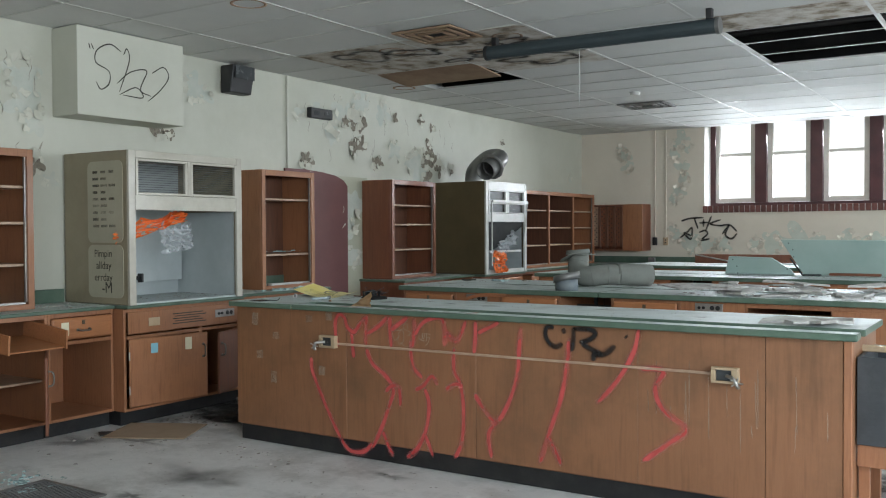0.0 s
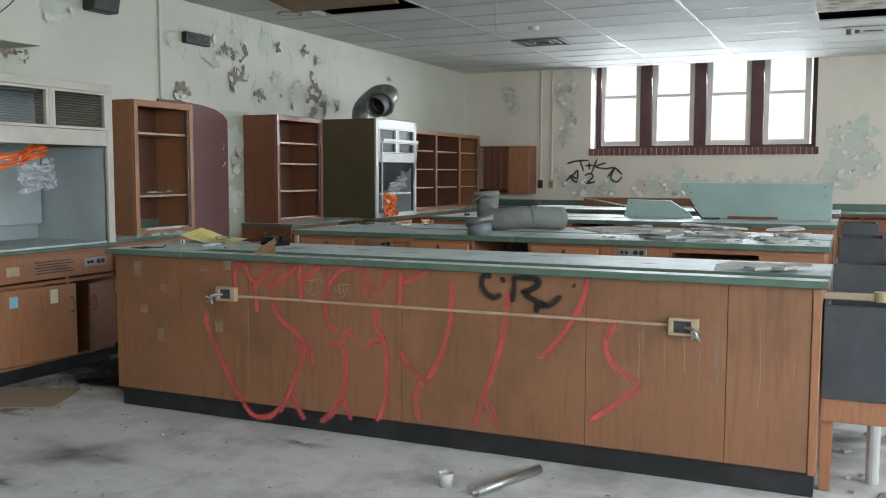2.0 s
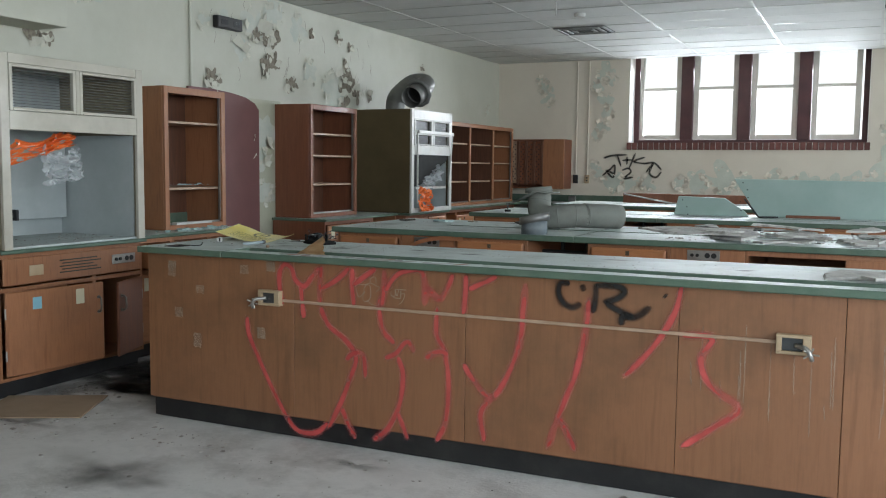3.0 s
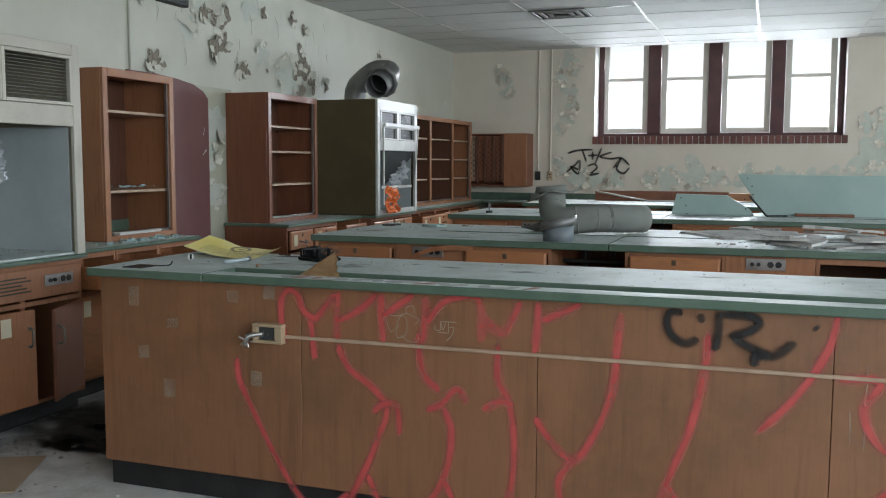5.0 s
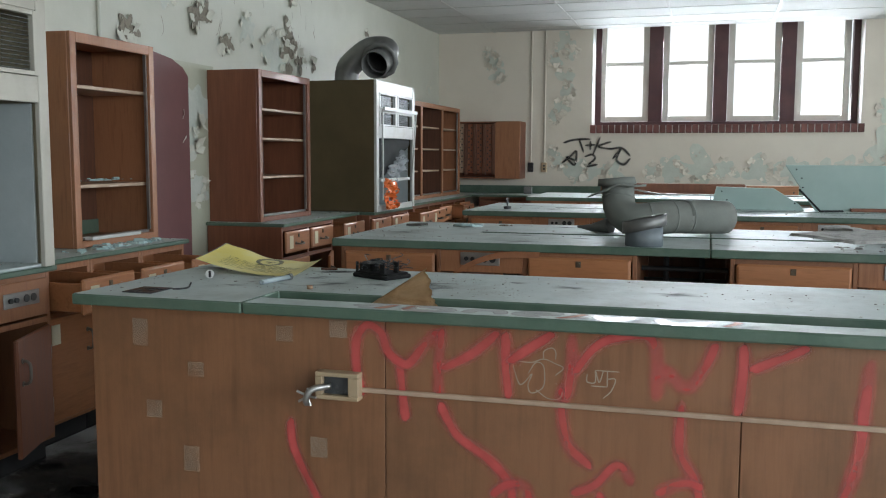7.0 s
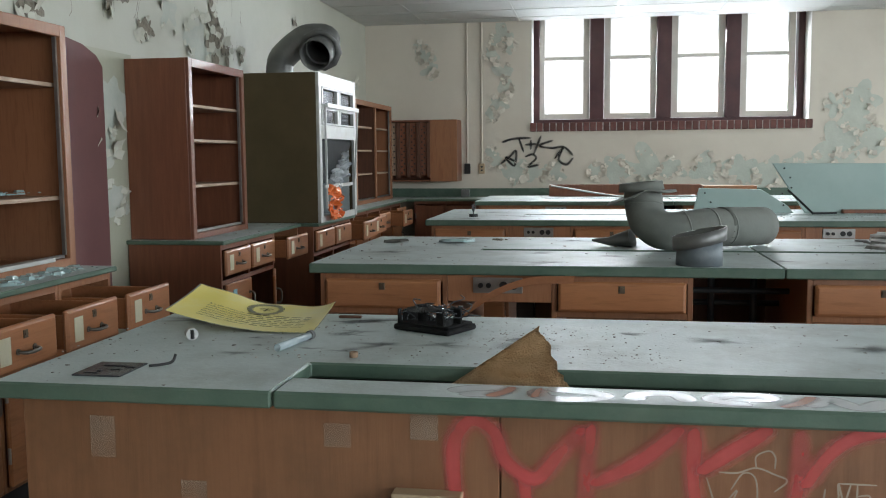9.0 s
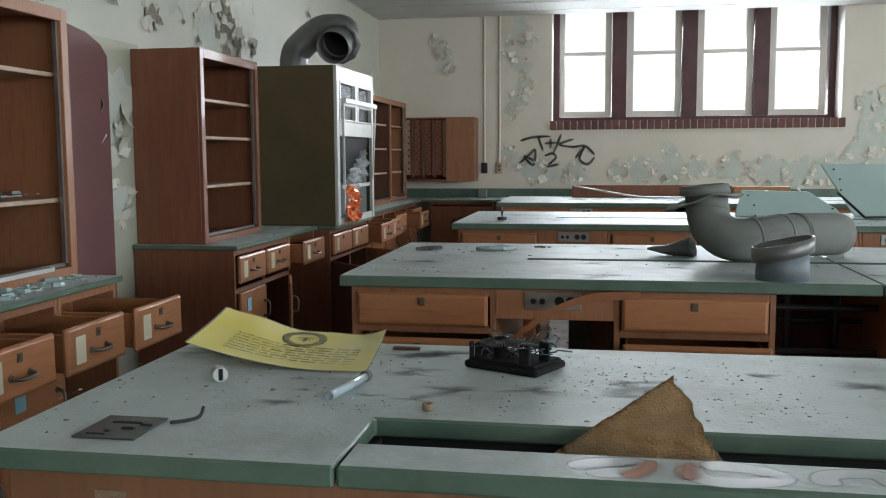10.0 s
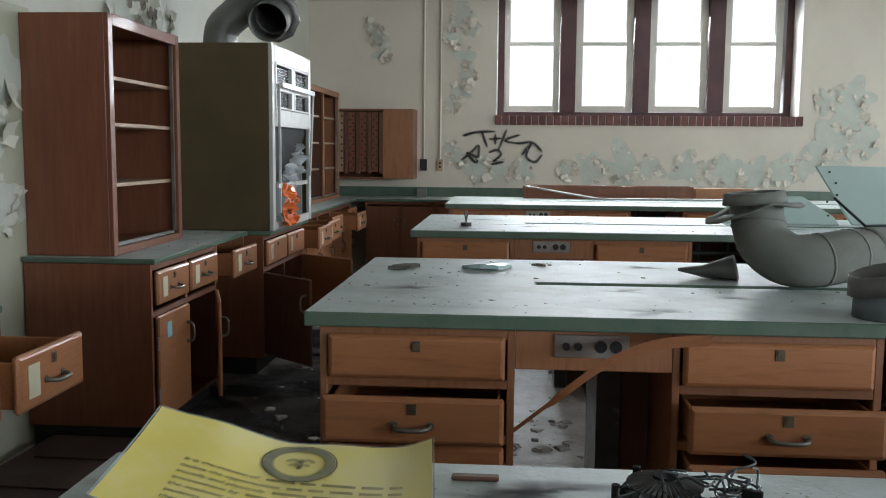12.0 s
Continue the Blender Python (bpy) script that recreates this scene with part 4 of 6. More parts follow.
# base below the first hood
HF = -4.49
worktop("stone ledge under the fume hood", [(0, 1.118, -0.045, HF - W - 0.002, CZ + 0.001, 0.85)], facing_room(HF, 4.082), "counter")
u = base_unit(4.082, 5.20, HF, rails=(0.62,), stiles=(0.70,), label="brown base cabinet with sagging doors under the fume hood")
part("control_panel", boxes((0.03, 1.09, -0.015, 0.0, 0.645, 0.80), bevel=0.004), M_wood, u)
outlet_plate(u, 0.83, 0.70, -0.016, 0.20)
part("switch_plate", boxes((0.20, 0.30, -0.021, -0.0155, 0.69, 0.75)), M_cream, u)
bm = bmesh.new()
for k in range(5):
    box(bm, 0.42 + 0.02 * (k % 2), 0.74 - 0.03 * (k % 3), -0.0175, -0.0152, 0.685 + 0.018 * k, 0.692 + 0.018 * k)
part("scorch_marks", bm, M_ink, u)
dl = cupboard_door(u, 0.035, 0.685, 0.13, 0.61, 7, "left", card="blue", mat=M_wood)
shared("label_card", CARD, dl, pose(0.48, -0.0205, 0.41))
cupboard_door(u, 0.715, 1.085, 0.13, 0.60, 21, "right", mat=M_red)

# counter with the three pulled drawers
counter(5.202, 6.43, label="green-grey stone counter strewn with broken glass")
for k, (a, b, pull) in enumerate(((5.204, 5.61, 0.24), (5.612, 6.01, 0.25), (6.012, 6.41, 0.27))):
    u = base_unit(a, b, rails=(0.60,), label="brown base cabinet with a drawer pulled out", group="drawers pulled out")
    drawer(u, 0.02, b - a - 0.022, 0.63, 0.785, pull, card=True, deep=0.45)
    if k != 2:
        cupboard_door(u, 0.02, b - a - 0.022, 0.12, 0.59, 0, "left", card="blue" if k == 1 else "card")

# counter B
counter(7.60, 8.995, splash=False)
# Shade on this cabinet is put into its colour with the darker wood.
u = base_unit(7.61, 8.48, mat=M_red, rails=(0.60,), stiles=(0.43,), label="brown base cabinet with one door standing open")
drawer(u, 0.03, 0.415, 0.64, 0.79, 0.0, card=True), drawer(u, 0.445, 0.84, 0.64, 0.79, 0.0, card=True)
cupboard_door(u, 0.03, 0.415, 0.12, 0.59, 0, "left", card="blue")
cupboard_door(u, 0.445, 0.84, 0.12, 0.59, 20, "right")
u = thing("knee_hole_cabinet", "wooden drawer pulled out below the stone counter", "cabinet", facing_room(CF, 8.482))
part("drawer_rail", boxes((0.002, 0.018, 0, 0.5, 0.62, CZ)), M_wood, u)
part("drawer_rail", boxes((0.488, 0.506, 0, 0.5, 0.62, CZ)), M_wood, u)
drawer(u, 0.03, 0.46, 0.64, 0.79, 0.07, card=True)
# base below the second hood
worktop("stone ledge under the fume hood", [(0, 1.0, -0.045, HF - W - 0.002, CZ + 0.001, 0.85)], facing_room(HF, 8.998), "counter")
u = base_unit(8.998, 9.998, HF, mat=M_red, rails=(0.62,), stiles=(0.5,), label="base cabinet with both doors swung open")
drawer(u, 0.03, 0.485, 0.645, 0.79, 0.0, handle=False, card=True), drawer(u, 0.515, 0.97, 0.645, 0.79, 0.0, handle=False, card=True)
cupboard_door(u, 0.03, 0.485, 0.12, 0.61, 130, "left", mat=M_inner)
cupboard_door(u, 0.515, 0.97, 0.12, 0.61, 58, "right")
counter(10.0, F - 0.61, label="green-grey stone counter running to the far corner")
yy = 10.02
for k, pull in enumerate((0.20, 0.17, 0.10, 0.22, 0.05)):
    u = base_unit(yy, yy + 0.49, mat=M_red, rails=(0.60,), label="brown base cabinet with a half open drawer", group="drawers pulled out")
    drawer(u, 0.02, 0.468, 0.63, 0.785, pull, card=True)
    cupboard_door(u, 0.02, 0.468, 0.12, 0.59, 0, "left")
    yy += 0.49

# far counter
o = worktop("green-grey stone counter below the far window", [(W + 0.002, R - 0.01, F - 0.605, F - 0.002, CZ + 0.001, 0.85)], None, "counter")
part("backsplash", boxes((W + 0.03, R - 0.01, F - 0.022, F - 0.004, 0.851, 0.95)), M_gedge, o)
x = -4.50
while x < R - 0.7:
    u = thing("base_cabinet", "reddish brown wooden base cabinet under the far counter", "cabinet", pose(x, F - 0.565, 0), "far base cabinets")
    carcass(u, 0.698, 0.55, 0.10, CZ, M_red, stiles=(0.35,))
    cupboard_door(u, 0.02, 0.335, 0.12, 0.78, 0, "left", mat=M_red), cupboard_door(u, 0.365, 0.68, 0.12, 0.78, 0, "right", mat=M_red)
    x += 0.70
tap = thing("bench_outlet", "small grey outlet pedestal on the far counter", "outlet", pose(-3.98, F - 0.12, 0.85))
part("pedestal", boxes((-0.05, 0.05, -0.03, 0.03, 0, 0.09), bevel=0.006), M_galv, tap)

# upper shelf cabinets
UF = -4.80
UD = UF - W - 0.004
shelf_cabinet("shelf_cabinet", "tall reddish brown open shelf cabinet", facing_room(UF, 2.70), 0.90, UD, 0.852, 1.92, (1.14, 1.42, 1.66), M_wood, stiles=())
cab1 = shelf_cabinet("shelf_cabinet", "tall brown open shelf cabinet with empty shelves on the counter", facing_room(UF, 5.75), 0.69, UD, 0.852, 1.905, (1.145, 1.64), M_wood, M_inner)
shelf_cabinet("shelf_cabinet", "tall reddish brown open shelf cabinet with thin shelves", facing_room(UF, 7.66), 0.83, UD, 0.852, 1.90, (1.15, 1.42, 1.625), M_red)
shelf_cabinet("shelf_cabinet", "long reddish brown open shelf cabinet in four bays", facing_room(UF, 10.02), 2.86, UD, 0.852, 1.89, (1.14, 1.38, 1.62), M_wood, stiles=(0.53, 1.32, 2.11))
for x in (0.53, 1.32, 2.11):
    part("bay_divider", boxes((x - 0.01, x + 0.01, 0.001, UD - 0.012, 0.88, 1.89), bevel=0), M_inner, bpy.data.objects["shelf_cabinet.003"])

# burgundy board on the wall
bm = bmesh.new()
prof = [(6.45, 0.52), (7.39, 0.52), (7.39, 1.83), (7.33, 1.885), (7.20, 1.93), (7.0, 1.955), (6.75, 1.97), (6.45, 1.97)]
f = bm.faces.new([bm.verts.new((W + 0.006, y, z)) for y, z in prof])
r = bmesh.ops.extrude_face_region(bm, geom=[f])
for v in [e for e in r["geom"] if isinstance(e, bmesh.types.BMVert)]:
    v.co.x += 0.018
bmesh.ops.recalc_face_normals(bm, faces=bm.faces[:])
whole("wall_board", bm, M_burg, "dull burgundy board with a curved top fixed to the wall", "board")

# peg rack cabinet on the far wall
pr = thing("peg_rack_cabinet", "brown wall cabinet with rows of perforated drying racks", "cabinet", pose(-4.85, F - 0.34, 1.04))
w, h, dd = 0.81, 0.70, 0.335
part("body", boxes((0, 0.02, 0, dd, 0, h), (w - 0.02, w, 0, dd, 0, h), (0.02, w - 0.02, 0, dd, h - 0.02, h), (0.02, w - 0.02, 0, dd, 0, 0.02), (0.02, w - 0.02, dd - 0.02, dd, 0.02, h - 0.02)), M_red, pr)
part("door", boxes((0.50, w, -0.021, -0.001, 0, h), bevel=0.003), M_wood, pr)
for k in range(4):
    x = 0.03 + k * 0.118
    rk = part("peg_strip", boxes((x, x + 0.07, -0.012, 0.006, 0.07, h - 0.03), bevel=0.002), M_edge if k < 1 else M_red, pr)
    bm = bmesh.new()
    for q in range(16):
        rod(bm, (x + 0.02 + 0.03 * (q % 2), -0.010, 0.10 + q * 0.035), (x + 0.02 + 0.03 * (q % 2), -0.0145, 0.10 + q * 0.035), 0.010, 8)
    part("peg_hole", bm, M_black, rk)
    part("slat", boxes((x + 0.078, x + 0.116, -0.03, 0.02, 0.05, h - 0.03), bevel=0.002), M_inner, pr)

# ---- fume hoods ----
def crumple(w, h, n, m, amp, seed, ragged=0.25):
    """A torn, crumpled sheet in the plane x, z."""
    bm = bmesh.new()
    g = [[None] * (n + 1) for _ in range(n + 1)]
    for i in range(n + 1):
        for j in range(n + 1):
            u, v = i / n, j / n
            q = Vector((u * 5, v * 5, seed))
            edge = ragged * noise.noise(Vector((u * 4, seed, 0)))
            g[i][j] = bm.verts.new((w * (u + 0.12 * noise.noise(q + Vector((9, 0, 0)))), amp * noise.noise(q * 1.4), h * (v * (1 + edge))))
    for i in range(n):
        for j in range(n):
            if noise.noise(Vector((i * 0.8, j * 0.8, seed + 5))) > -0.28:
                bm.faces.new((g[i][j], g[i + 1][j], g[i + 1][j + 1], g[i][j + 1]))
    bmesh.ops.delete(bm, geom=[v for v in bm.verts if not v.link_faces], context="VERTS")
    bm.transform(m)
    return bm


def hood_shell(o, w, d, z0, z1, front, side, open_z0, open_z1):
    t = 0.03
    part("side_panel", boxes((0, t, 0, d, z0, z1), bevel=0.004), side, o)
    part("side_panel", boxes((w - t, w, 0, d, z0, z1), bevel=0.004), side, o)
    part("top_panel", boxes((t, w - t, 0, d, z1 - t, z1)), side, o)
    part("back_liner", boxes((t, w - t, d - 0.03, d, z0, z1 - t), bevel=0), M_liner, o)
    part("side_liner", boxes((t + 0.001, t + 0.012, 0.03, d - 0.031, z0, open_z1)), M_liner, o)
    part("side_liner", boxes((w - t - 0.012, w - t - 0.001, 0.03, d - 0.031, z0, open_z1)), M_liner, o)
    part("floor_liner", boxes((t + 0.013, w - t - 0.013, 0.0, d - 0.032, z0, z0 + 0.012)), M_top, o)
    part("baffle", boxes((0.06, w - 0.06, d - 0.10, d - 0.085, z0 + 0.12, z1 - 0.3)), M_liner, o)
    part("front_stile", boxes((-0.002, 0.055, -0.025, -0.001, z0, z1), bevel=0.003), front, o)
    part("front_stile", boxes((w - 0.055, w + 0.002, -0.025, -0.001, z0, z1), bevel=0.003), front, o)


hood = thing("fume_hood", "dented beige metal fume hood with louvred top and scrawled side", "fume hood", facing_room(-4.45, 4.09), "fume hoods")
w, d = 1.07, 0.71
# Side panels take the enamel with the shade coloured in.
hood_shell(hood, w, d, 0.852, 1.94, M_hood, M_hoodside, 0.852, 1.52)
part("header", boxes((0.056, w - 0.056, -0.024, -0.002, 1.52, 1.625), (0.056, w - 0.056, -0.024, -0.002, 1.885, 1.94), bevel=0.003), M_hood, hood)
for a, b in ((0.056, 0.52), (0.55, 1.014)):
    gr = part("grille", boxes((a, a + 0.022, -0.03, -0.004, 1.627, 1.883), (b - 0.022, b, -0.03, -0.004, 1.627, 1.883), (a + 0.022, b - 0.022, -0.03, -0.004, 1.627, 1.645), (a + 0.022, b - 0.022, -0.03, -0.004, 1.865, 1.883)), M_hood, hood)
    bm = boxes((a + 0.023, b - 0.023, -0.008, 0.0, 0, 0.003), bevel=0)
    me = mesh_from(bm, "louvre", M_mesh)
    for k in range(13):
        shared("louvre", me, gr, pose(0, 0, 1.65 + k * 0.0166, 0, 0, 0))
part("divider", boxes((0.521, 0.549, -0.03, -0.004, 1.627, 1.883)), M_hood, hood)
part("orange_film", crumple(0.66, 0.11, 22, pose(-0.01, 0.10, 1.27, 0, -16, 0), 0.05, 2.0, 0.6), M_orange, hood, "torn strip of orange plastic")
part("clear_film", crumple(0.28, 0.20, 20, pose(0.40, 0.10, 1.20, 0, -8, 0), 0.07, 5.0, 0.5), M_clear, hood, "crumpled clear plastic film")
part("service_tap", boxes((0.55, 0.60, d - 0.13, d - 0.10, 0.99, 1.02), (0.565, 0.585, d - 0.15, d - 0.10, 0.97, 1.04)), M_black, hood)
for z0, z1 in ((1.29, 1.87), (0.90, 1.275)):
    bm = bmesh.new()
    rr, ya, yb = 0.05, 0.04, 0.43
    ring = []
    for cy, cz, q in ((yb - rr, z1 - rr, 0), (ya + rr, z1 - rr, 1), (ya + rr, z0 + rr, 2), (yb - rr, z0 + rr, 3)):
        ring += [(cy + rr * math.cos(math.pi / 2 * (q + k / 5)), cz + rr * math.sin(math.pi / 2 * (q + k / 5))) for k in range(6)]
    f = bm.faces.new([bm.verts.new((0.0, y, z)) for y, z in ring])
    r = bmesh.ops.extrude_face_region(bm, geom=[f])
    for v in [e for e in r["geom"] if isinstance(e, bmesh.types.BMVert)]:
        v.co.x = -0.004
    bmesh.ops.recalc_face_normals(bm, faces=bm.faces[:])
    part("notice_panel", bm, M_notice, hood, "pale notice board with faded handwriting")
side = Matrix(((0, 0, -1, -0.0055), (-1, 0, 0, 0), (0, 1, 0, 0), (0, 0, 0, 1)))
def side_place(y, z):
    return Matrix.Translation((-0.0055, y, z)) @ side.to_3x3().to_4x4()


for k, (t, s) in enumerate((("Pimpin", 0.074), ("allday", 0.076), ("errday", 0.076), ("-M", 0.11))):
    lettering(t, s, M_ink, hood, side_place(0.36 - 0.02 * (k % 2) - 0.06 * (k == 3), 1.19 - 0.085 * k))
bm = bmesh.new()
for k in range(9):
    for q in range(3 - k % 2):
        y1 = 0.37 - 0.09 * q
        box(bm, -0.0052, -0.0042, y1 - 0.07 + 0.008 * (k % 3), y1, 1.40 + 0.048 * k, 1.418 + 0.048 * k)
tagged(part("faded_notes", bm, M_faint, hood), kind="stuff")

hood2 = thing("fume_hood", "fume hood with olive sides, white front and a broken sash", "fume hood", facing_room(-4.45, 9.0), "fume hoods")
w = 0.99
hood_shell(hood2, w, d, 0.852, 1.93, M_white, M_olive, 0.852, 1.52)
part("header", boxes((0.056, w - 0.056, -0.024, -0.002, 1.46, 1.56), (0.056, w - 0.056, -0.024, -0.002, 1.83, 1.93), bevel=0.003), M_white, hood2)
for a, b in ((0.056, 0.48), (0.51, 0.934)):
    for z0, z1 in ((1.562, 1.68), (1.70, 1.828)):
        gr = part("grille", boxes((a, a + 0.03, -0.03, -0.004, z0, z1), (b - 0.03, b, -0.03, -0.004, z0, z1), (a + 0.03, b - 0.03, -0.03, -0.004, z0, z0 + 0.012), (a + 0.03, b - 0.03, -0.03, -0.004, z1 - 0.012, z1)), M_white, hood2)
        me = mesh_from(boxes((a + 0.031, b - 0.031, -0.014, 0.0, 0, 0.003), bevel=0), "louvre", M_mesh)
        for k in range(6):
            shared("louvre", me, gr, pose(0, 0, z0 + 0.018 + k * 0.016))
        part("pane", boxes((a + 0.031, b - 0.031, 0.012, 0.016, z0 + 0.013, z1 - 0.013), bevel=0), M_black, gr)
part("header_strip", boxes((0.056, w - 0.056, -0.026, -0.003, 1.681, 1.699), (0.481, 0.509, -0.028, -0.003, 1.562, 1.828)), M_white, hood2)
bm = boxes((0.10, 0.115, -0.045, -0.03, 0.95, 1.70), bevel=0.002)
box(bm, 0.10, w - 0.02, -0.06, -0.045, 1.685, 1.715)
box(bm, 0.06, 0.80, -0.042, -0.028, 1.10, 1.125)
rod(bm, (w - 0.03, -0.05, 1.70), (w - 0.12, -0.045, 1.15), 0.008, 8)
part("sash_frame", bm, M_white, hood2, "bent white sash frame hanging loose")
bm = bmesh.new()
f = bm.faces.new([bm.verts.new((x, 0.004, z)) for x, z in ((0.06, 1.459), (0.06, 1.12), (0.25, 1.14), (0.42, 1.21), (0.60, 1.25), (0.72, 1.33), (0.86, 1.38), (w - 0.06, 1.42), (w - 0.06, 1.459))])
r = bmesh.ops.extrude_face_region(bm, geom=[f])
for v in [e for e in r["geom"] if isinstance(e, bmesh.types.BMVert)]:
    v.co.y = 0.01
bmesh.ops.recalc_face_normals(bm, faces=bm.faces[:])
part("sash_glass", bm, M_panedark, hood2, "dark broken sash glass")
part("orange_film", crumple(0.30, 0.24, 18, pose(0.13, -0.05, 0.865, 0, 0, 0), 0.07, 7.0, 0.9), M_orange, hood2, "torn orange plastic sheet")
part("clear_film", crumple(0.42, 0.17, 18, pose(0.34, -0.03, 1.04, 0, -24, 0), 0.08, 3.0, 0.5), M_clear, hood2, "crumpled clear plastic film")
part("lower_panel", boxes((0.056, w - 0.056, -0.02, -0.004, 0.852, 0.90)), M_white, hood2)

duct = thing("exhaust_duct", "grey galvanised duct elbow standing open on the fume hood", "duct", pose(-4.88, 9.48, 1.931))
part("elbow", tube(smooth_line([(0, 0, 0.0), (0, 0, 0.07), (0.03, 0.0, 0.16), (0.18, 0.03, 0.29), (0.30, 0.03, 0.305), (0.385, -0.04, 0.28), (0.41, -0.18, 0.22), (0.415, -0.30, 0.17)], 5), 0.105, 14, 0.005), M_galv, duct)
part("collar", tube([(0, 0, 0.0), (0, 0, 0.025)], 0.116, 24, 0.006), M_galv, duct)
part("flange", tube([(0.414, -0.28, 0.175), (0.415, -0.295, 0.168)], 0.158, 10, 0.05), M_galv, duct)
part("mouth", tube([(0.415, -0.29, 0.172), (0.42, -0.44, 0.115)], 0.112, 24, 0.004), M_galv, duct)

# boxed duct on the wall
bd = thing("boxed_duct", "cream painted boxed duct on the wall with pencilled scrawl", "duct", pose(0, 0, 0))
part("casing", boxes((W + 0.002, -4.88, 4.015, 4.98, 2.21, H - 0.006), bevel=0.004), M_wall, bd)
part("scrawl", ribbons(DUCT, 0.009, lambda u, v, up: Vector((-4.88 + up, u, v)), 0.0004), M_ink, bd)
wn_ = bpy.data.objects["wall_north"]
part("black_scrawl", ribbons(WALL, 0.042, lambda u, v, up: Vector((u, F - up - 0.012, v)), 0.0008), M_blackspray, wn_, "black spray paint scrawl")

# ---- peeling paint ----
ROT_WEST = (
    (5.07, 2.18, 0.054),
    (5.17, 2.16, 0.032),
    (6.86, 2.08, 0.065),
    (6.82, 2.01, 0.043),
    (7.58, 2.52, 0.052),
    (7.46, 2.49, 0.046),
    (7.73, 2.50, 0.053),
    (7.64, 2.23, 0.082),
    (7.72, 2.29, 0.053),
    (8.04, 2.12, 0.054),
    (7.96, 2.08, 0.042),
    (9.02, 2.29, 0.072),
    (9.11, 2.20, 0.072),
    (8.95, 2.16, 0.059),
    (9.23, 2.09, 0.053),
    (9.51, 2.10, 0.041),
    (8.34, 2.62, 0.031),
    (8.85, 2.64, 0.039),
    (9.08, 2.59, 0.033),
    (8.97, 1.97, 0.078),
    (10.79, 2.53, 0.030),
    (3.86, 1.86, 0.055),
)
PALE_WEST = (
    (3.77, 2.48, 0.116),
    (3.81, 2.29, 0.101),
    (3.87, 2.14, 0.071),
    (5.41, 2.59, 0.103),
    (5.56, 2.54, 0.067),
    (7.45, 2.59, 0.149),
    (7.73, 2.71, 0.129),
    (8.13, 2.66, 0.110),
    (7.00, 2.54, 0.066),
    (8.77, 2.12, 0.193),
    (8.33, 2.25, 0.112),
    (7.26, 2.34, 0.079),
    (6.75, 2.52, 0.065),
    (3.99, 1.75, 0.048),
    (12.92, 2.13, 0.068),
    (7.56, 1.61, 0.128),
    (7.52, 1.41, 0.093),
    (7.57, 1.09, 0.105),
)
PALE_NORTH = (
    (-4.46, 2.50, 0.101),
    (-4.52, 2.59, 0.067),
    (-4.40, 2.33, 0.079),
    (-3.58, 2.69, 0.122),
    (-3.49, 2.60, 0.089),
    (-3.69, 2.49, 0.078),
    (-3.55, 2.30, 0.100),
    (-3.52, 2.10, 0.078),
    (-3.60, 1.93, 0.090),
    (-3.69, 1.79, 0.068),
    (-3.72, 1.37, 0.080),
    (-3.63, 1.25, 0.091),
    (-3.40, 1.14, 0.126),
    (-3.17, 1.11, 0.126),
    (-2.95, 1.14, 0.103),
    (-2.49, 1.14, 0.091),
    (-2.27, 1.14, 0.147),
    (-1.93, 1.20, 0.169),
    (-1.65, 1.17, 0.124),
    (-1.26, 1.17, 0.146),
    (-0.88, 1.14, 0.168),
    (-0.60, 1.11, 0.146),
    (-0.33, 1.14, 0.134),
    (-0.06, 1.19, 0.156),
    (0.15, 1.47, 0.188),
    (0.30, 1.74, 0.186),
    (0.34, 1.91, 0.142),
    (0.08, 1.85, 0.120),
    (0.47, 1.47, 0.154),
    (0.21, 1.25, 0.133),
)
west = lambda u, v, up: Vector((W + up, u - 0.08 * (u > 4.9), v))
north = lambda u, v, up: Vector((u, F - up, v))
rp = random.Random(21)


def patches(spots, place, lift, grow, wild=0.5):
    bm = bmesh.new()
    for k, (u, v, r) in enumerate(spots):
        pts = blob(u, min(v, H - 0.02 - r * 0.5), r * grow, k + lift * 997, 30, wild)
        bm.faces.new([bm.verts.new(place(a, min(b, H - 0.01), lift + 0.0002 * k)) for a, b in pts])
    return bm


def flakes(spots, place, per, size, spread=1.15, sag=0.0):
    """Curled chips of paint standing off the wall round bare spots."""
    bm = bmesh.new()
    for k, (u, v, r) in enumerate(spots):
        for _ in range(int(per * (0.4 + r / 0.08))):
            a = rp.uniform(0, 2 * math.pi)
            q = r * spread * rp.uniform(0.8, 1.1)
            cu, cv = u + q * math.cos(a), v + q * math.sin(a)
            if cv > H - 0.03:
                continue
            s, curl, turn = size * rp.uniform(0.3, 1.7), rp.uniform(0.05, 0.45), rp.uniform(0, 2 * math.pi)
            c, n = math.cos(turn), math.sin(turn)
            rows = []
            for i in range(4):
                for j in range(3):
                    x, y = (i / 3 - 0.5) * s * rp.uniform(0.85, 1.15), (j / 2 - 0.5) * s * rp.uniform(0.5, 1.0)
                    up = 0.004 + curl * s * (i / 3) ** 2 + 0.1 * s * rp.random() * (i > 0)
                    rows.append(bm.verts.new(place(cu + c * x - n * y, min(cv + n * x + c * y, H - 0.012), up)))
            for i in range(3):
                for j in range(2):
                    bm.faces.new((rows[i * 3 + j], rows[i * 3 + j + 1], rows[(i + 1) * 3 + j + 1], rows[(i + 1) * 3 + j]))
    return bm


ww, wnorth = bpy.data.objects["wall_west"], bpy.data.objects["wall_north"]
def stuff(name, bm, mat, parent, label):
    return tagged(part(name, bm, mat, parent, label), kind="stuff")


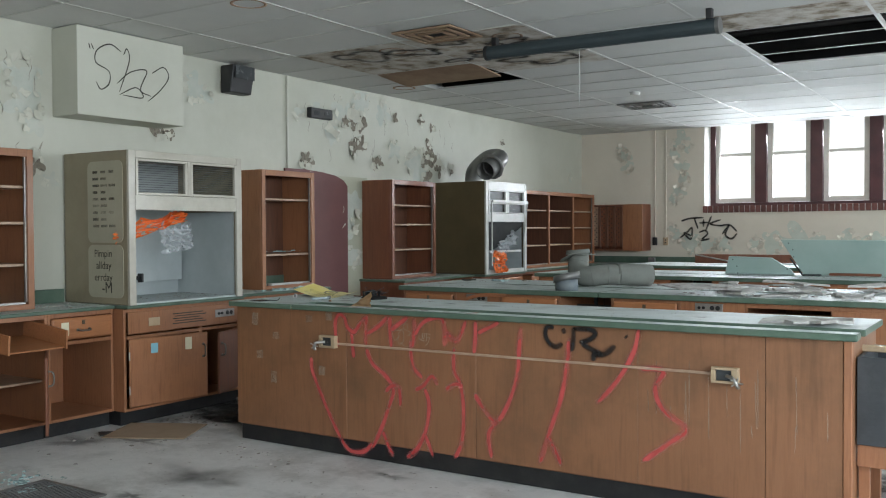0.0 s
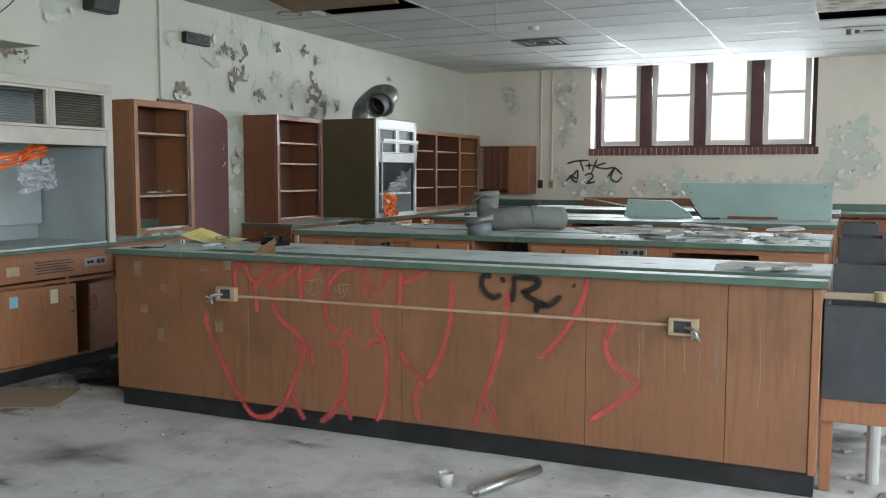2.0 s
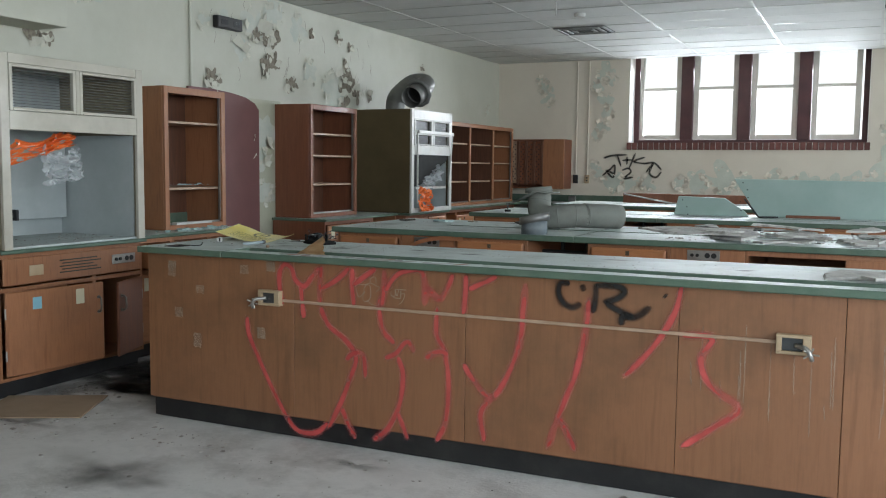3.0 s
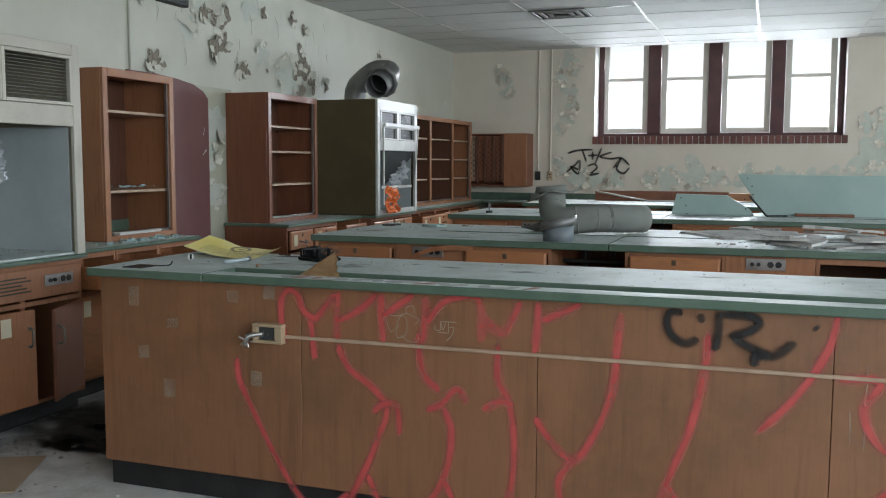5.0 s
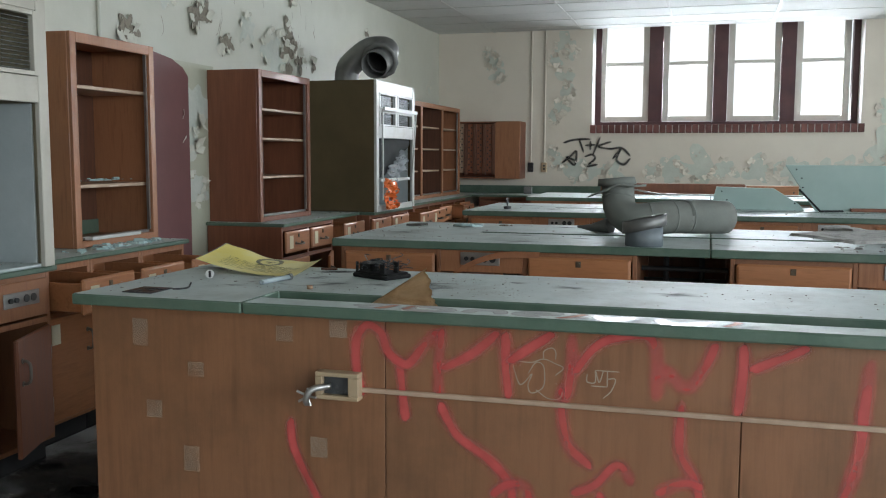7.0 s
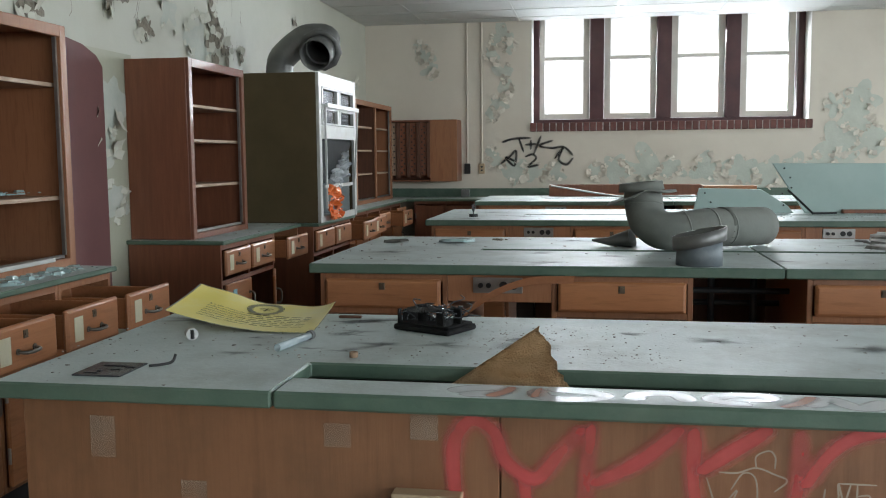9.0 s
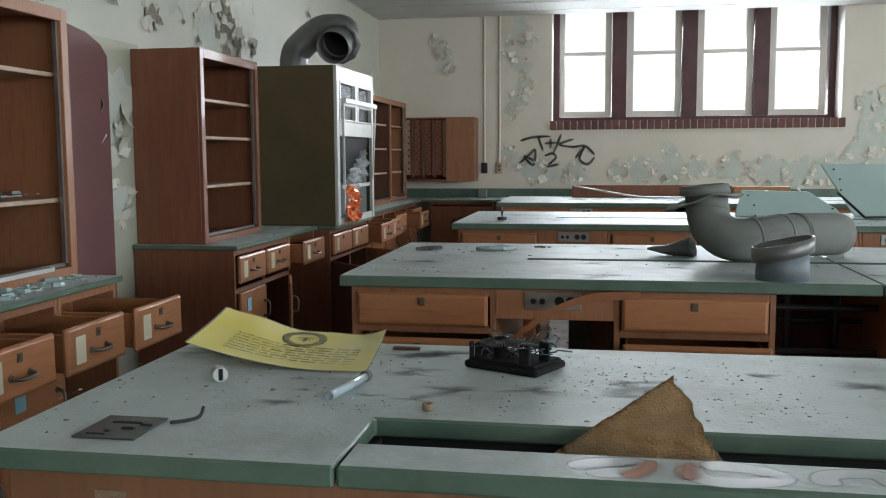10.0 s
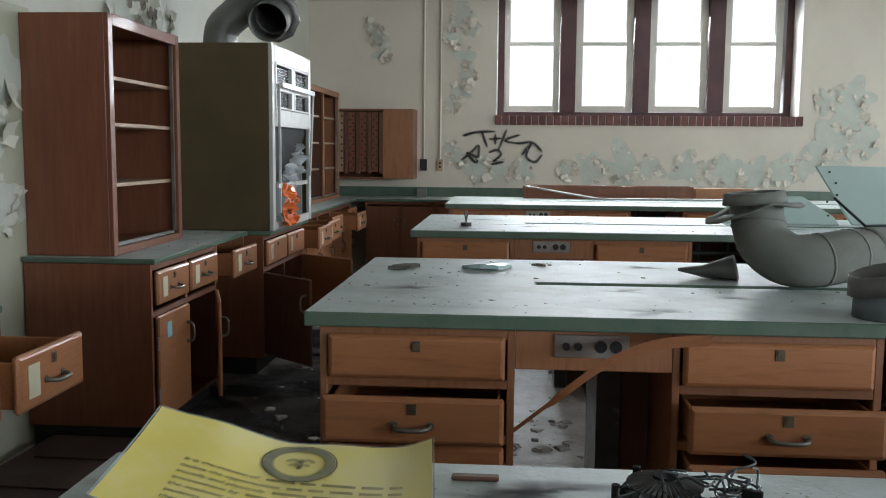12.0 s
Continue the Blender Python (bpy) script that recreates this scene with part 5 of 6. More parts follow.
M_old = material("old_olive_paint", ((0.38, 0.385, 0.29), (0.45, 0.45, 0.35)), 2, 0.6, dirt=(0.30, 0.29, 0.19), bump=0.15, fine=16)
part("old_paint", boxes((W + 0.0008, W + 0.0018, 6.42, 7.75, 0.0, 1.93), bevel=0), M_old, ww, "unpainted olive strip of wall between the cabinets")
stuff("bare_spots", patches(PALE_WEST, west, 0.003, 1.0, 0.8), M_underwest, ww, "bare greenish undercoat")
stuff("rotten_spots", patches(ROT_WEST, west, 0.008, 1.3, 0.9), M_rot, ww, "dark holes in rotten plaster")
stuff("paint_flakes", flakes(PALE_WEST + ROT_WEST, west, 5, 0.05), M_flake, ww, "curled cream paint flakes")
stuff("paint_flakes", flakes([p for p in PALE_WEST if 7.2 < p[0] < 7.8 or p[0] == 8.77], west, 1.5, 0.085, 0.9), M_flake, ww, "large curled sheets of cream paint")
stuff("bare_spots", patches(PALE_NORTH, north, 0.002, 1.0, 0.7), M_under, wnorth, "bare greenish undercoat")
M_flake2 = material("curled_beige_paint", ((0.58, 0.53, 0.44), (0.65, 0.60, 0.51)), 6, 0.6, bump=0.1, per_island=0.08)
stuff("paint_flakes", flakes(PALE_NORTH, north, 6, 0.05, 1.0), M_flake2, wnorth, "curled beige paint flakes")
stuff("paint_flakes", flakes(PALE_NORTH, north, 0.8, 0.075, 0.95), M_flake2, wnorth, "large curled sheets of beige paint")

# cracks and streaks in the cream paint
def cracks(n, place, u0, u1, v0, v1, seed):
    rc = random.Random(seed)
    out = []
    for _ in range(n):
        u, v = rc.uniform(u0, u1), rc.uniform(v0, v1)
        line = [(u, v)]
        for _ in range(rc.randint(2, 4)):
            u, v = u + rc.uniform(-0.03, 0.03), v - rc.uniform(0.02, 0.06)
            line.append((u, v))
        out.append(tuple(line))
    return ribbons(out, 0.004, lambda a, b, up: place(a, b, up + 0.002), 0.00002)


stuff("paint_cracks", cracks(34, west, 6.8, 9.6, 2.15, 2.8, 5), M_rot, ww, "fine dark cracks in the paint")
stuff("paint_cracks", cracks(16, west, 3.3, 3.95, 2.0, 2.8, 6), M_rot, ww, "fine dark cracks in the paint")

# ---- brick sill ----
sill = bpy.data.objects["window_1"]
me = mesh_from(boxes((0, 0.066, -0.035, 0.34, 0, 0.098), bevel=0.004), "brick", M_brick)
x = WX0 - 0.01
while x < WX1 - 0.03:
    shared("brick", me, sill, pose(x, rp.uniform(-0.002, 0.002), WZ0 - 0.099))
    x += 0.0755
part("mortar", boxes((WX0 - 0.008, WX1 - 0.002, -0.026, 0.33, WZ0 - 0.0985, WZ0 - 0.006), bevel=0), M_rubble, sill)

# ---- ceiling fittings ----
def ring_light(x, y, r=0.12):
    o = thing("ceiling_ring", "round recessed ceiling fitting with a stained rim", "ceiling light", pose(x, y, H - 0.004), "round ceiling fittings")
    part("rim", tube([(0, 0, -0.001), (0, 0, 0.003)], r, 28, 0.02), M_rust, o)
    bm = bmesh.new()
    rod(bm, (0, 0, 0.0005), (0, 0, 0.003), r - 0.022, 28)
    part("disc", bm, M_ceil, o)


for x, y in ((-4.68, 7.75), (-3.47, 4.30), (-3.62, 6.10), (-2.98, 6.55), (-2.55, 6.12)):
    ring_light(x, y)


def ceiling_vent(x, y, s=0.30, mat=None):
    mat = mat or M_tee
    o = thing("ceiling_vent", "square slatted air diffuser in the ceiling", "vent", pose(x, y, H - 0.022), "ceiling diffusers")
    part("backing", boxes((-s, s, -s * 0.9, s * 0.9, 0.0175, 0.0182), bevel=0), M_dark, o)
    for k in (1.0, 0.72, 0.44):
        a, b, t = s * k, s * 0.9 * k, 0.035
        part("frame", boxes((-a, a, -b, -b + t, 0.004 * k, 0.016), (-a, a, b - t, b, 0.004 * k, 0.016), (-a, -a + t, -b + t, b - t, 0.004 * k, 0.016), (a - t, a, -b + t, b - t, 0.004 * k, 0.016)), mat, o)


ceiling_vent(-3.05, 10.46, 0.28, M_galv), ceiling_vent(-2.95, 5.75, 0.26, M_rust), ceiling_vent(0.42, 11.0, 0.3)
sd = thing("smoke_detector", "small white round smoke detector on the ceiling", "smoke detector", pose(-2.79, 9.40, H - 0.005))
bm = bmesh.new()
rod(bm, (0, 0, 0), (0, 0, -0.035), 0.06, 20, 0.05)
part("housing", bm, M_white, sd)

ps = thing("projection_screen", "dark blue-grey roller projection screen hung below the ceiling", "screen", pose(-1.83, 6.10, H - 0.12))
bm = bmesh.new()
rod(bm, (-0.87, 0, 0), (0.87, 0.05, 0), 0.052, 16)
M_case = material("dark_screen_case", ((0.028, 0.042, 0.048), (0.045, 0.06, 0.066)), 5, 0.45)
part("casing", bm, M_case, ps)
for s in (-1, 1):
    bm = bmesh.new()
    rod(bm, (0.87 * s, 0.025 + 0.025 * s, 0), (0.895 * s, 0.025 + 0.025 * s, 0), 0.058, 16)
    part("end_cap", bm, M_galv if s > 0 else M_black, ps)
    part("bracket", boxes((0.83 * s - 0.02, 0.83 * s + 0.02, 0.0, 0.05, 0.045, 0.115)), M_black, ps)
bm = bmesh.new()
rod(bm, (-0.12, 0.02, -0.05), (-0.12, 0.02, -0.45), 0.0025, 6)
part("pull_cord", bm, M_steel, ps)
bm = tube([(-0.12 + 0.05 * math.cos(a), 0.02 + 0.02 * math.sin(a), -0.055) for a in (k * math.pi / 6 for k in range(13))], 0.004, 6)
part("pull_ring", bm, M_steel, ps)

sp = thing("wall_speaker", "black box loudspeaker high on the cream wall", "speaker", facing_room(W + 0.18, 5.65, 2.585))
bm = boxes((0, 0.26, 0, 0.17, 0, 0.24), bevel=0.008)
for v in bm.verts:
    if v.co.y < 0.05 and v.co.z < 0.1:
        v.co.y += 0.05
part("cabinet", bm, M_black, sp)
part("grille", boxes((0.015, 0.245, -0.006, -0.001, 0.12, 0.228)), M_mesh, sp)
ex = thing("wall_unit", "small dark wall-mounted alarm unit", "alarm", facing_room(W + 0.06, 6.79, 2.485))
part("case", boxes((0, 0.33, 0, 0.058, 0, 0.10), bevel=0.006), M_black, ex)
for x in (0.04, 0.20):
    part("lens", boxes((x, x + 0.09, -0.004, -0.0005, 0.03, 0.07)), M_mesh, ex)

# ---- things on the demonstration bench ----
def sheet(u, v, up=0.0):
    """The curled yellow notice: u along its long side, v up the page."""
    a, b, c, e = Vector((-3.490, 4.722)), Vector((-3.497, 4.945)), Vector((-3.151, 5.008)), Vector((-3.125, 4.72))
    p = (a * (1 - u) + e * u) * (1 - v) + (b * (1 - u) + c * u) * v
    z = 0.9135 + 0.066 * (0.7 + 0.3 * v) * max(0, 1 - u / 0.75) ** 1.7 + 0.012 * v * v + 0.012 * max(0, u - 0.75) ** 2 * 16 * v + 0.006 * math.sin(u * 7) ** 2 * v
    return Vector((p.x, p.y, z + up))


def on_sheet(bm):
    for v in bm.verts:
        v.co = sheet(v.co.x, v.co.y, 0.0016 + v.co.z)
    return bm


nt = thing("yellow_notice", "curled laminated yellow notice with a round dark seal", "notice")
bm = bmesh.new()
bmesh.ops.create_grid(bm, x_segments=60, y_segments=24, size=0.5, matrix=Matrix.Translation((0.5, 0.5, 0)))
for v in bm.verts:
    v.co = sheet(v.co.x, v.co.y)
bmesh.ops.solidify(bm, geom=bm.faces[:], thickness=0.0008)
part("page", bm, M_yellow, nt)
SX, SY = 1 / 0.38, 1 / 0.25
lines = ("It is the mission of", "cadets the opportunities", "socially and physically", "environment by", "the academic staff and", "students who will", "their country dutifully and")
for k, t in enumerate(lines):
    cu = bpy.data.curves.new("line", "FONT")
    cu.body, cu.size, cu.shear = t, 0.0125, 0.25
    ob = bpy.data.objects.new("line", cu)
    tm = bpy.data.meshes.new_from_object(ob)
    bpy.data.objects.remove(ob)
    bm = bmesh.new()
    bm.from_mesh(tm)
    wd = max(v.co.x for v in bm.verts)
    for v in bm.verts:
        v.co.x, v.co.y = 0.17 + v.co.x * SX, 0.53 - 0.064 * k + v.co.y * SY
    tagged(part("printed_line", on_sheet(bm), M_ink, nt), kind="stuff")
    q = 0.17 + (wd + 0.008) * SX
    while q < 0.86:
        bm = bmesh.new()
        ln = rp.uniform(0.05, 0.12)
        box(bm, q, min(q + ln, 0.9), 0.533 - 0.064 * k, 0.556 - 0.064 * k, 0, 0.0003)
        q += ln + 0.02
        part("printed_bar", on_sheet(bm), M_dust, nt)
bm = bmesh.new()
for q in range(4):
    for e in range(24):
        s0, s1 = e / 24, (e + 1) / 24
        rim = []
        for s, o in ((s0, 0), (s1, 0), (s1, 1), (s0, 1)):
            i, j = -0.002 - 0.006 * o, -0.002 - 0.009 * o
            rim.append(((s, j), (1 - i, s), (1 - s, 1 - j), (i, 1 - s))[q])
        bm.faces.new([bm.verts.new(sheet(u, v, 0.0002)) for u, v in rim])
bmesh.ops.remove_doubles(bm, verts=bm.verts[:], dist=0.0002)
part("laminate_edge", bm, M_tubeglass, nt, "clear laminate border")
EMBLEM = (((-0.019, 0.004), (-0.009, 0.011), (0.0, 0.004), (0.009, 0.011), (0.019, 0.004)), ((-0.014, -0.006), (-0.005, -0.002), (0.0, -0.012), (0.005, -0.002), (0.014, -0.006)), ((0.0, 0.014), (0.001, 0.004), (0.0, -0.016)))
part("emblem", on_sheet(ribbons(EMBLEM, 0.0065, lambda u, v, up: Vector((0.53 + u * SX, 0.76 + v * SY, 0.0002 * up)), 0.0001)), M_dust, nt, "faint grey emblem")
for r0, r1, mt in ((0.050, 0.0485, M_ink), (0.0475, 0.036, M_seal), (0.035, 0.0342, M_ink)):
    bm = bmesh.new()
    n = 32
    outer = [bm.verts.new((0.53 + r0 * SX * math.cos(2 * math.pi * k / n), 0.76 + r0 * SY * math.sin(2 * math.pi * k / n), 0.001 - r0 * 0.02)) for k in range(n)]
    if r1:
        inner = [bm.verts.new((0.53 + r1 * SX * math.cos(2 * math.pi * k / n), 0.76 + r1 * SY * math.sin(2 * math.pi * k / n), 0.001 - r0 * 0.02)) for k in range(n)]
        for k in range(n):
            bm.faces.new((outer[k], outer[(k + 1) % n], inner[(k + 1) % n], inner[k]))
    else:
        bm.faces.new(outer)
    part("seal", on_sheet(bm), mt, nt)

mo = thing("broken_motor", "burnt black electric motor with radial fins and loose wires", "motor", pose(-2.947, 4.798, 0.911, 0, 0, -27))
part("base", boxes((0, 0.165, 0, 0.115, 0, 0.014), (0.006, 0.159, 0.006, 0.109, 0.014, 0.02), bevel=0.004), M_char, mo)
for k in range(40):
    a = k * 2 * math.pi / 40
    bm = bmesh.new()
    rod(bm, (0.055 + 0.012 * math.cos(a), 0.05 + 0.012 * math.sin(a), 0.053), (0.055 + 0.042 * math.cos(a), 0.05 + 0.042 * math.sin(a), 0.047), 0.0021, 5)
    part("fin", bm, M_fin, mo)
bm = bmesh.new()
rod(bm, (0.055, 0.05, 0.02), (0.055, 0.05, 0.058), 0.014, 12)
part("hub", bm, M_char, mo)
for x, y in ((0.012, 0.012), (0.012, 0.08)):
    bm = bmesh.new()
    rod(bm, (x, y, 0.018), (x, y, 0.05), 0.005, 8)
    part("post", bm, M_char, mo)
part("bracket", boxes((0.012, 0.02, 0.02, 0.08, 0.018, 0.046)), M_char, mo)
for x, y in ((0.12, 0.012), (0.135, 0.06)):
    part("plate", boxes((x, x + 0.022, y, y + 0.006, 0.02, 0.055), bevel=0.001), M_char, mo)
rw = random.Random(8)
for _ in range(34):
    p = Vector((rw.uniform(0.02, 0.145), rw.uniform(0.01, 0.10), rw.uniform(0.02, 0.05)))
    pts = [p]
    for _ in range(4):
        p = p + Vector((rw.uniform(-0.02, 0.025), rw.uniform(-0.02, 0.02), rw.uniform(-0.008, 0.014)))
        p.z = max(0.02, p.z)
        pts.append(p)
    part("wire", tube(smooth_line(pts, 4), 0.0015, 5), M_mesh, mo)

bm = bmesh.new()
n = 22
g = {}
for i in range(n + 1):
    for j in range(n + 1 - i):
        u, v = i / n, j / n
        p = Vector((-2.76, 4.40, 0.872)) * (1 - u - v) + Vector((-2.50, 4.355, 0.872)) * u + Vector((-2.575, 4.44, 0.995)) * v
        fold = 0.014 * noise.noise(Vector((u * 6, v * 6, 1))) + 0.006 * noise.noise(Vector((u * 17, v * 17, 2)))
        g[i, j] = bm.verts.new((p.x + fold * 0.5, p.y + fold - 0.03 * math.sin(u * 3), p.z + 0.3 * fold))
for i in range(n):
    for j in range(n - i):
        bm.faces.new((g[i, j], g[i + 1, j], g[i, j + 1]))
        if i + j < n - 1:
            bm.faces.new((g[i + 1, j], g[i + 1, j + 1], g[i, j + 1]))
for f in bm.faces:
    f.smooth = True
bmesh.ops.solidify(bm, geom=bm.faces[:], thickness=0.0015)
whole("kraft_paper", bm, M_burlap, "crumpled brown kraft paper stuck in the bench slot", "paper")

tb = thing("glass_tube", "short broken white glass tube on the bench", "tube")
part("tube", tube([(-3.134, 4.515, 0.9205), (-3.108, 4.65, 0.9205)], 0.0085, 16, 0.0015), M_tubeglass, tb)
bm = bmesh.new()
rod(bm, (-3.108, 4.65, 0.9215), (-3.1055, 4.662, 0.9215), 0.0105, 16)
part("end_cap", bm, M_galv, tb)
pl = thing("metal_plate", "scorched slotted metal plate with a bent hook", "plate", pose(0.02, -0.022, 0))
part("plate", boxes((-3.475, -3.375, 4.285, 4.395, 0.911, 0.914), bevel=0.0008), M_mesh, pl, "rusted thin plate")
for x, y, w_, h_ in ((-3.46, 4.30, 0.03, 0.004), (-3.42, 4.33, 0.02, 0.008), (-3.40, 4.35, 0.02, 0.005), (-3.45, 4.36, 0.05, 0.003), (-3.44, 4.315, 0.008, 0.008)):
    part("slot", boxes((x, x + w_, y, y + h_, 0.9142, 0.9155), bevel=0), M_black, pl)
part("hook", tube(smooth_line([(-3.36, 4.37, 0.914), (-3.34, 4.385, 0.914), (-3.325, 4.40, 0.917), (-3.322, 4.41, 0.93)]), 0.003, 6), M_black, pl)
so = thing("lamp_socket", "small white porcelain lamp socket lying on its side", "socket")
bm = bmesh.new()
rod(bm, (-3.385, 4.632, 0.925), (-3.37, 4.61, 0.925), 0.0138, 16)
part("porcelain", bm, M_white, so)
part("contact", boxes((-3.373, -3.366, 4.607, 4.612, 0.915, 0.936), bevel=0), M_black, so)
bm = tube([(-2.96, 4.49, 0.911), (-2.96, 4.49, 0.922)], 0.009, 14, 0.003)
whole("metal_ferrule", bm, M_rust, "small rusty ferrule on the worktop", "ferrule")
ch = boxes((-3.12, -3.06, 4.93, 4.945, 0.911, 0.917), bevel=0.002)
whole("charred_stick", ch, M_inner, "short charred wooden stick on the bench edge", "stick")


# ---- loose chips ----
def chips(n, x0, x1, y0, y1, z, s0, s1, seed, clusters=5):
    rc = random.Random(seed)
    cs = [(rc.uniform(x0, x1), rc.uniform(y0, y1)) for _ in range(clusters)]
    bm = bmesh.new()
    for _ in range(n):
        if rc.random() < 0.5:
            c = rc.choice(cs)
            x, y = rc.gauss(c[0], (x1 - x0) * 0.06), rc.gauss(c[1], (y1 - y0) * 0.08)
        else:
            x, y = rc.uniform(x0, x1), rc.uniform(y0, y1)
        x, y = min(max(x, x0), x1), min(max(y, y0), y1)
        s = s0 * (s1 / s0) ** (rc.random() ** 2)
        k, a, h = rc.randint(3, 5), rc.uniform(0, 6.28), s * rc.uniform(0.15, 0.45)
        lo = [bm.verts.new((x + s * rc.uniform(0.6, 1.1) * math.cos(a + 6.283 * i / k), y + s * rc.uniform(0.6, 1.1) * math.sin(a + 6.283 * i / k), z)) for i in range(k)]
        hi = [bm.verts.new((v.co.x * 0.75 + x * 0.25, v.co.y * 0.75 + y * 0.25, z + h)) for v in lo]
        bm.faces.new(hi)
        for i in range(k):
            bm.faces.new((lo[i], lo[(i + 1) % k], hi[(i + 1) % k], hi[i]))
    return bm


def litter(name, bm, mat, label):
    return whole(name, bm, mat, label, "debris", kind="stuff")


litter("bench_dust", chips(520, -3.60, 0.1, 4.46, 4.94, 0.9103, 0.0008, 0.006, 31, 9), M_debris, "crumbs of plaster on the bench top")
litter("bench_dust", chips(700, -3.20, -2.3, 4.46, 4.93, 0.9103, 0.0006, 0.004, 33, 7), M_debris, "fine crumbs on the bench top")
litter("bench_dust", chips(160, -3.60, -3.05, 4.22, 4.92, 0.9103, 0.0008, 0.006, 32, 5), M_debris, "dark crumbs on the bench top")
for k, y in enumerate((6.10, 8.55, 11.0)):
    litter("bench_dust", chips(220, -3.55, 0.1, y + 0.02, y + 0.53, 0.9103, 0.0015, 0.010, 40 + k, 6), M_debris, "crumbs of plaster on the bench top")
    litter("bench_dust", chips(220, -3.55, 0.1, y + 0.65, y + 1.18, 0.9103, 0.0015, 0.012, 50 + k, 6), M_debris, "crumbs of plaster on the bench top")
litter("floor_debris", chips(1000, -4.5, -3.72, 3.6, 6.0, 0.001, 0.002, 0.022, 60, 9), M_debris, "plaster crumbs on the floor")
litter("floor_debris", chips(900, -4.5, 0.3, 5.05, 13.0, 0.001, 0.004, 0.04, 61, 14), M_debris, "plaster crumbs on the floor")
litter("floor_debris", chips(700, -4.4, 0.4, 1.6, 4.15, 0.001, 0.0015, 0.016, 62, 10), M_rubble, "white plaster crumbs on the floor")
litter("floor_debris", chips(420, 0.2, 2.6, 3.4, 12.4, 0.001, 0.015, 0.11, 63, 12), M_rubble, "broken plaster on the floor")
litter("hood_debris", chips(260, -5.0, -4.5, 4.2, 5.1, 0.8645, 0.002, 0.011, 64, 4), M_debris, "crumbs on the fume hood floor")
litter("counter_debris", chips(160, -5.1, -4.62, 3.62, 4.05, 0.8503, 0.003, 0.022, 65, 3), M_rubble, "broken plaster on the counter")
litter("glass_shards", chips(90, -4.78, -4.62, 5.6, 6.38, 0.8503, 0.006, 0.055, 66, 4), M_glassbit, "broken glass on the counter")
litter("glass_shards", chips(40, -5.1, -4.84, 5.82, 6.42, 1.179, 0.006, 0.03, 67, 3), M_glassbit, "broken glass on the shelf")
litter("counter_debris", chips(60, -5.1, -4.62, 7.7, 8.9, 0.8503, 0.002, 0.012, 68, 4), M_debris, "crumbs on the counter")
litter("floor_dust_heap", chips(260, -4.4, -3.7, 8.4, 9.6, 0.001, 0.004, 0.03, 69, 4), M_debris, "rubbish heaped on the floor")

rg = whole("rag", crumple(0.14, 0.09, 12, pose(-4.69, 5.24, 0.855, 25, 0, 80), 0.08, 12.0), M_grey, "crumpled grey rag on the counter", "rag")
whole("white_strip", boxes((-4.79, -4.74, 5.82, 6.22, 0.889, 0.907), bevel=0.002), M_white, "loose white painted strip on the cabinet edge", "strip")

# ---- floor things ----
whole("cardboard_sheet", boxes((-0.30, 0.26, -0.22, 0.24, 0.003, 0.010), bevel=0.001), M_card, "flat worn brown board lying on the floor", "board", m=pose(-4.16, 4.10, 0, 0, 0, 28))
whole("cardboard_sheet", boxes((-0.10, 0.14, -0.05, 0.06, 0.003, 0.008), bevel=0.001), M_plinth, "torn dark sheet lying on the floor", "board", m=pose(-4.36, 3.90, 0, 2, 3, 60))
gt = thing("floor_grate", "rusty steel floor grate", "grate", pose(-3.45, 2.80, 0.002))
part("frame", boxes((-0.27, 0.27, -0.16, -0.14, 0, 0.006), (-0.27, 0.27, 0.14, 0.16, 0, 0.006), (-0.27, -0.25, -0.14, 0.14, 0, 0.006), (0.25, 0.27, -0.14, 0.14, 0, 0.006), bevel=0), M_galv, gt)
me = mesh_from(boxes((-0.003, 0.003, -0.14, 0.14, 0, 0.005), bevel=0), "bar", M_galv)
for k in range(20):
    shared("bar", me, gt, pose(-0.238 + 0.025 * k, 0, 0))
part("backing", boxes((-0.25, 0.25, -0.14, 0.14, -0.0005, 0.0008), bevel=0), M_dark, gt)
whole("metal_pipe", tube([(-1.10, 3.70, 0.021), (-0.955, 4.10, 0.021)], 0.02, 16, 0.002), M_steel, "short dull steel pipe lying on the floor", "pipe")
whole("crumpled_cup", tube([(-1.27, 3.78, 0.001), (-1.27, 3.78, 0.06)], 0.035, 14, 0.002, (0.8, 1.0)), M_white, "white paper cup standing on the floor", "cup")
dr = thing("fallen_door", "dark brown panelled door lying flat on the floor", "door", pose(-5.10, 6.60, 0.02, 0, 0, -2))
M_doordark = material("blackened_door_wood", ((0.035, 0.02, 0.017), (0.07, 0.04, 0.033)), 5, 0.6, stretch=(9, 0.8, 9), dirt=(0.16, 0.14, 0.12), dirt_amount=0.4, dirt_scale=4)
part("leaf", boxes((0, 0.86, 0, 1.02, 0, 0.035), bevel=0.003), M_doordark, dr)
for k in range(3):
    part("panel", boxes((0.08, 0.78, 0.06 + 0.33 * k, 0.30 + 0.33 * k, 0.035, 0.043), bevel=0.003), M_doordark, dr)

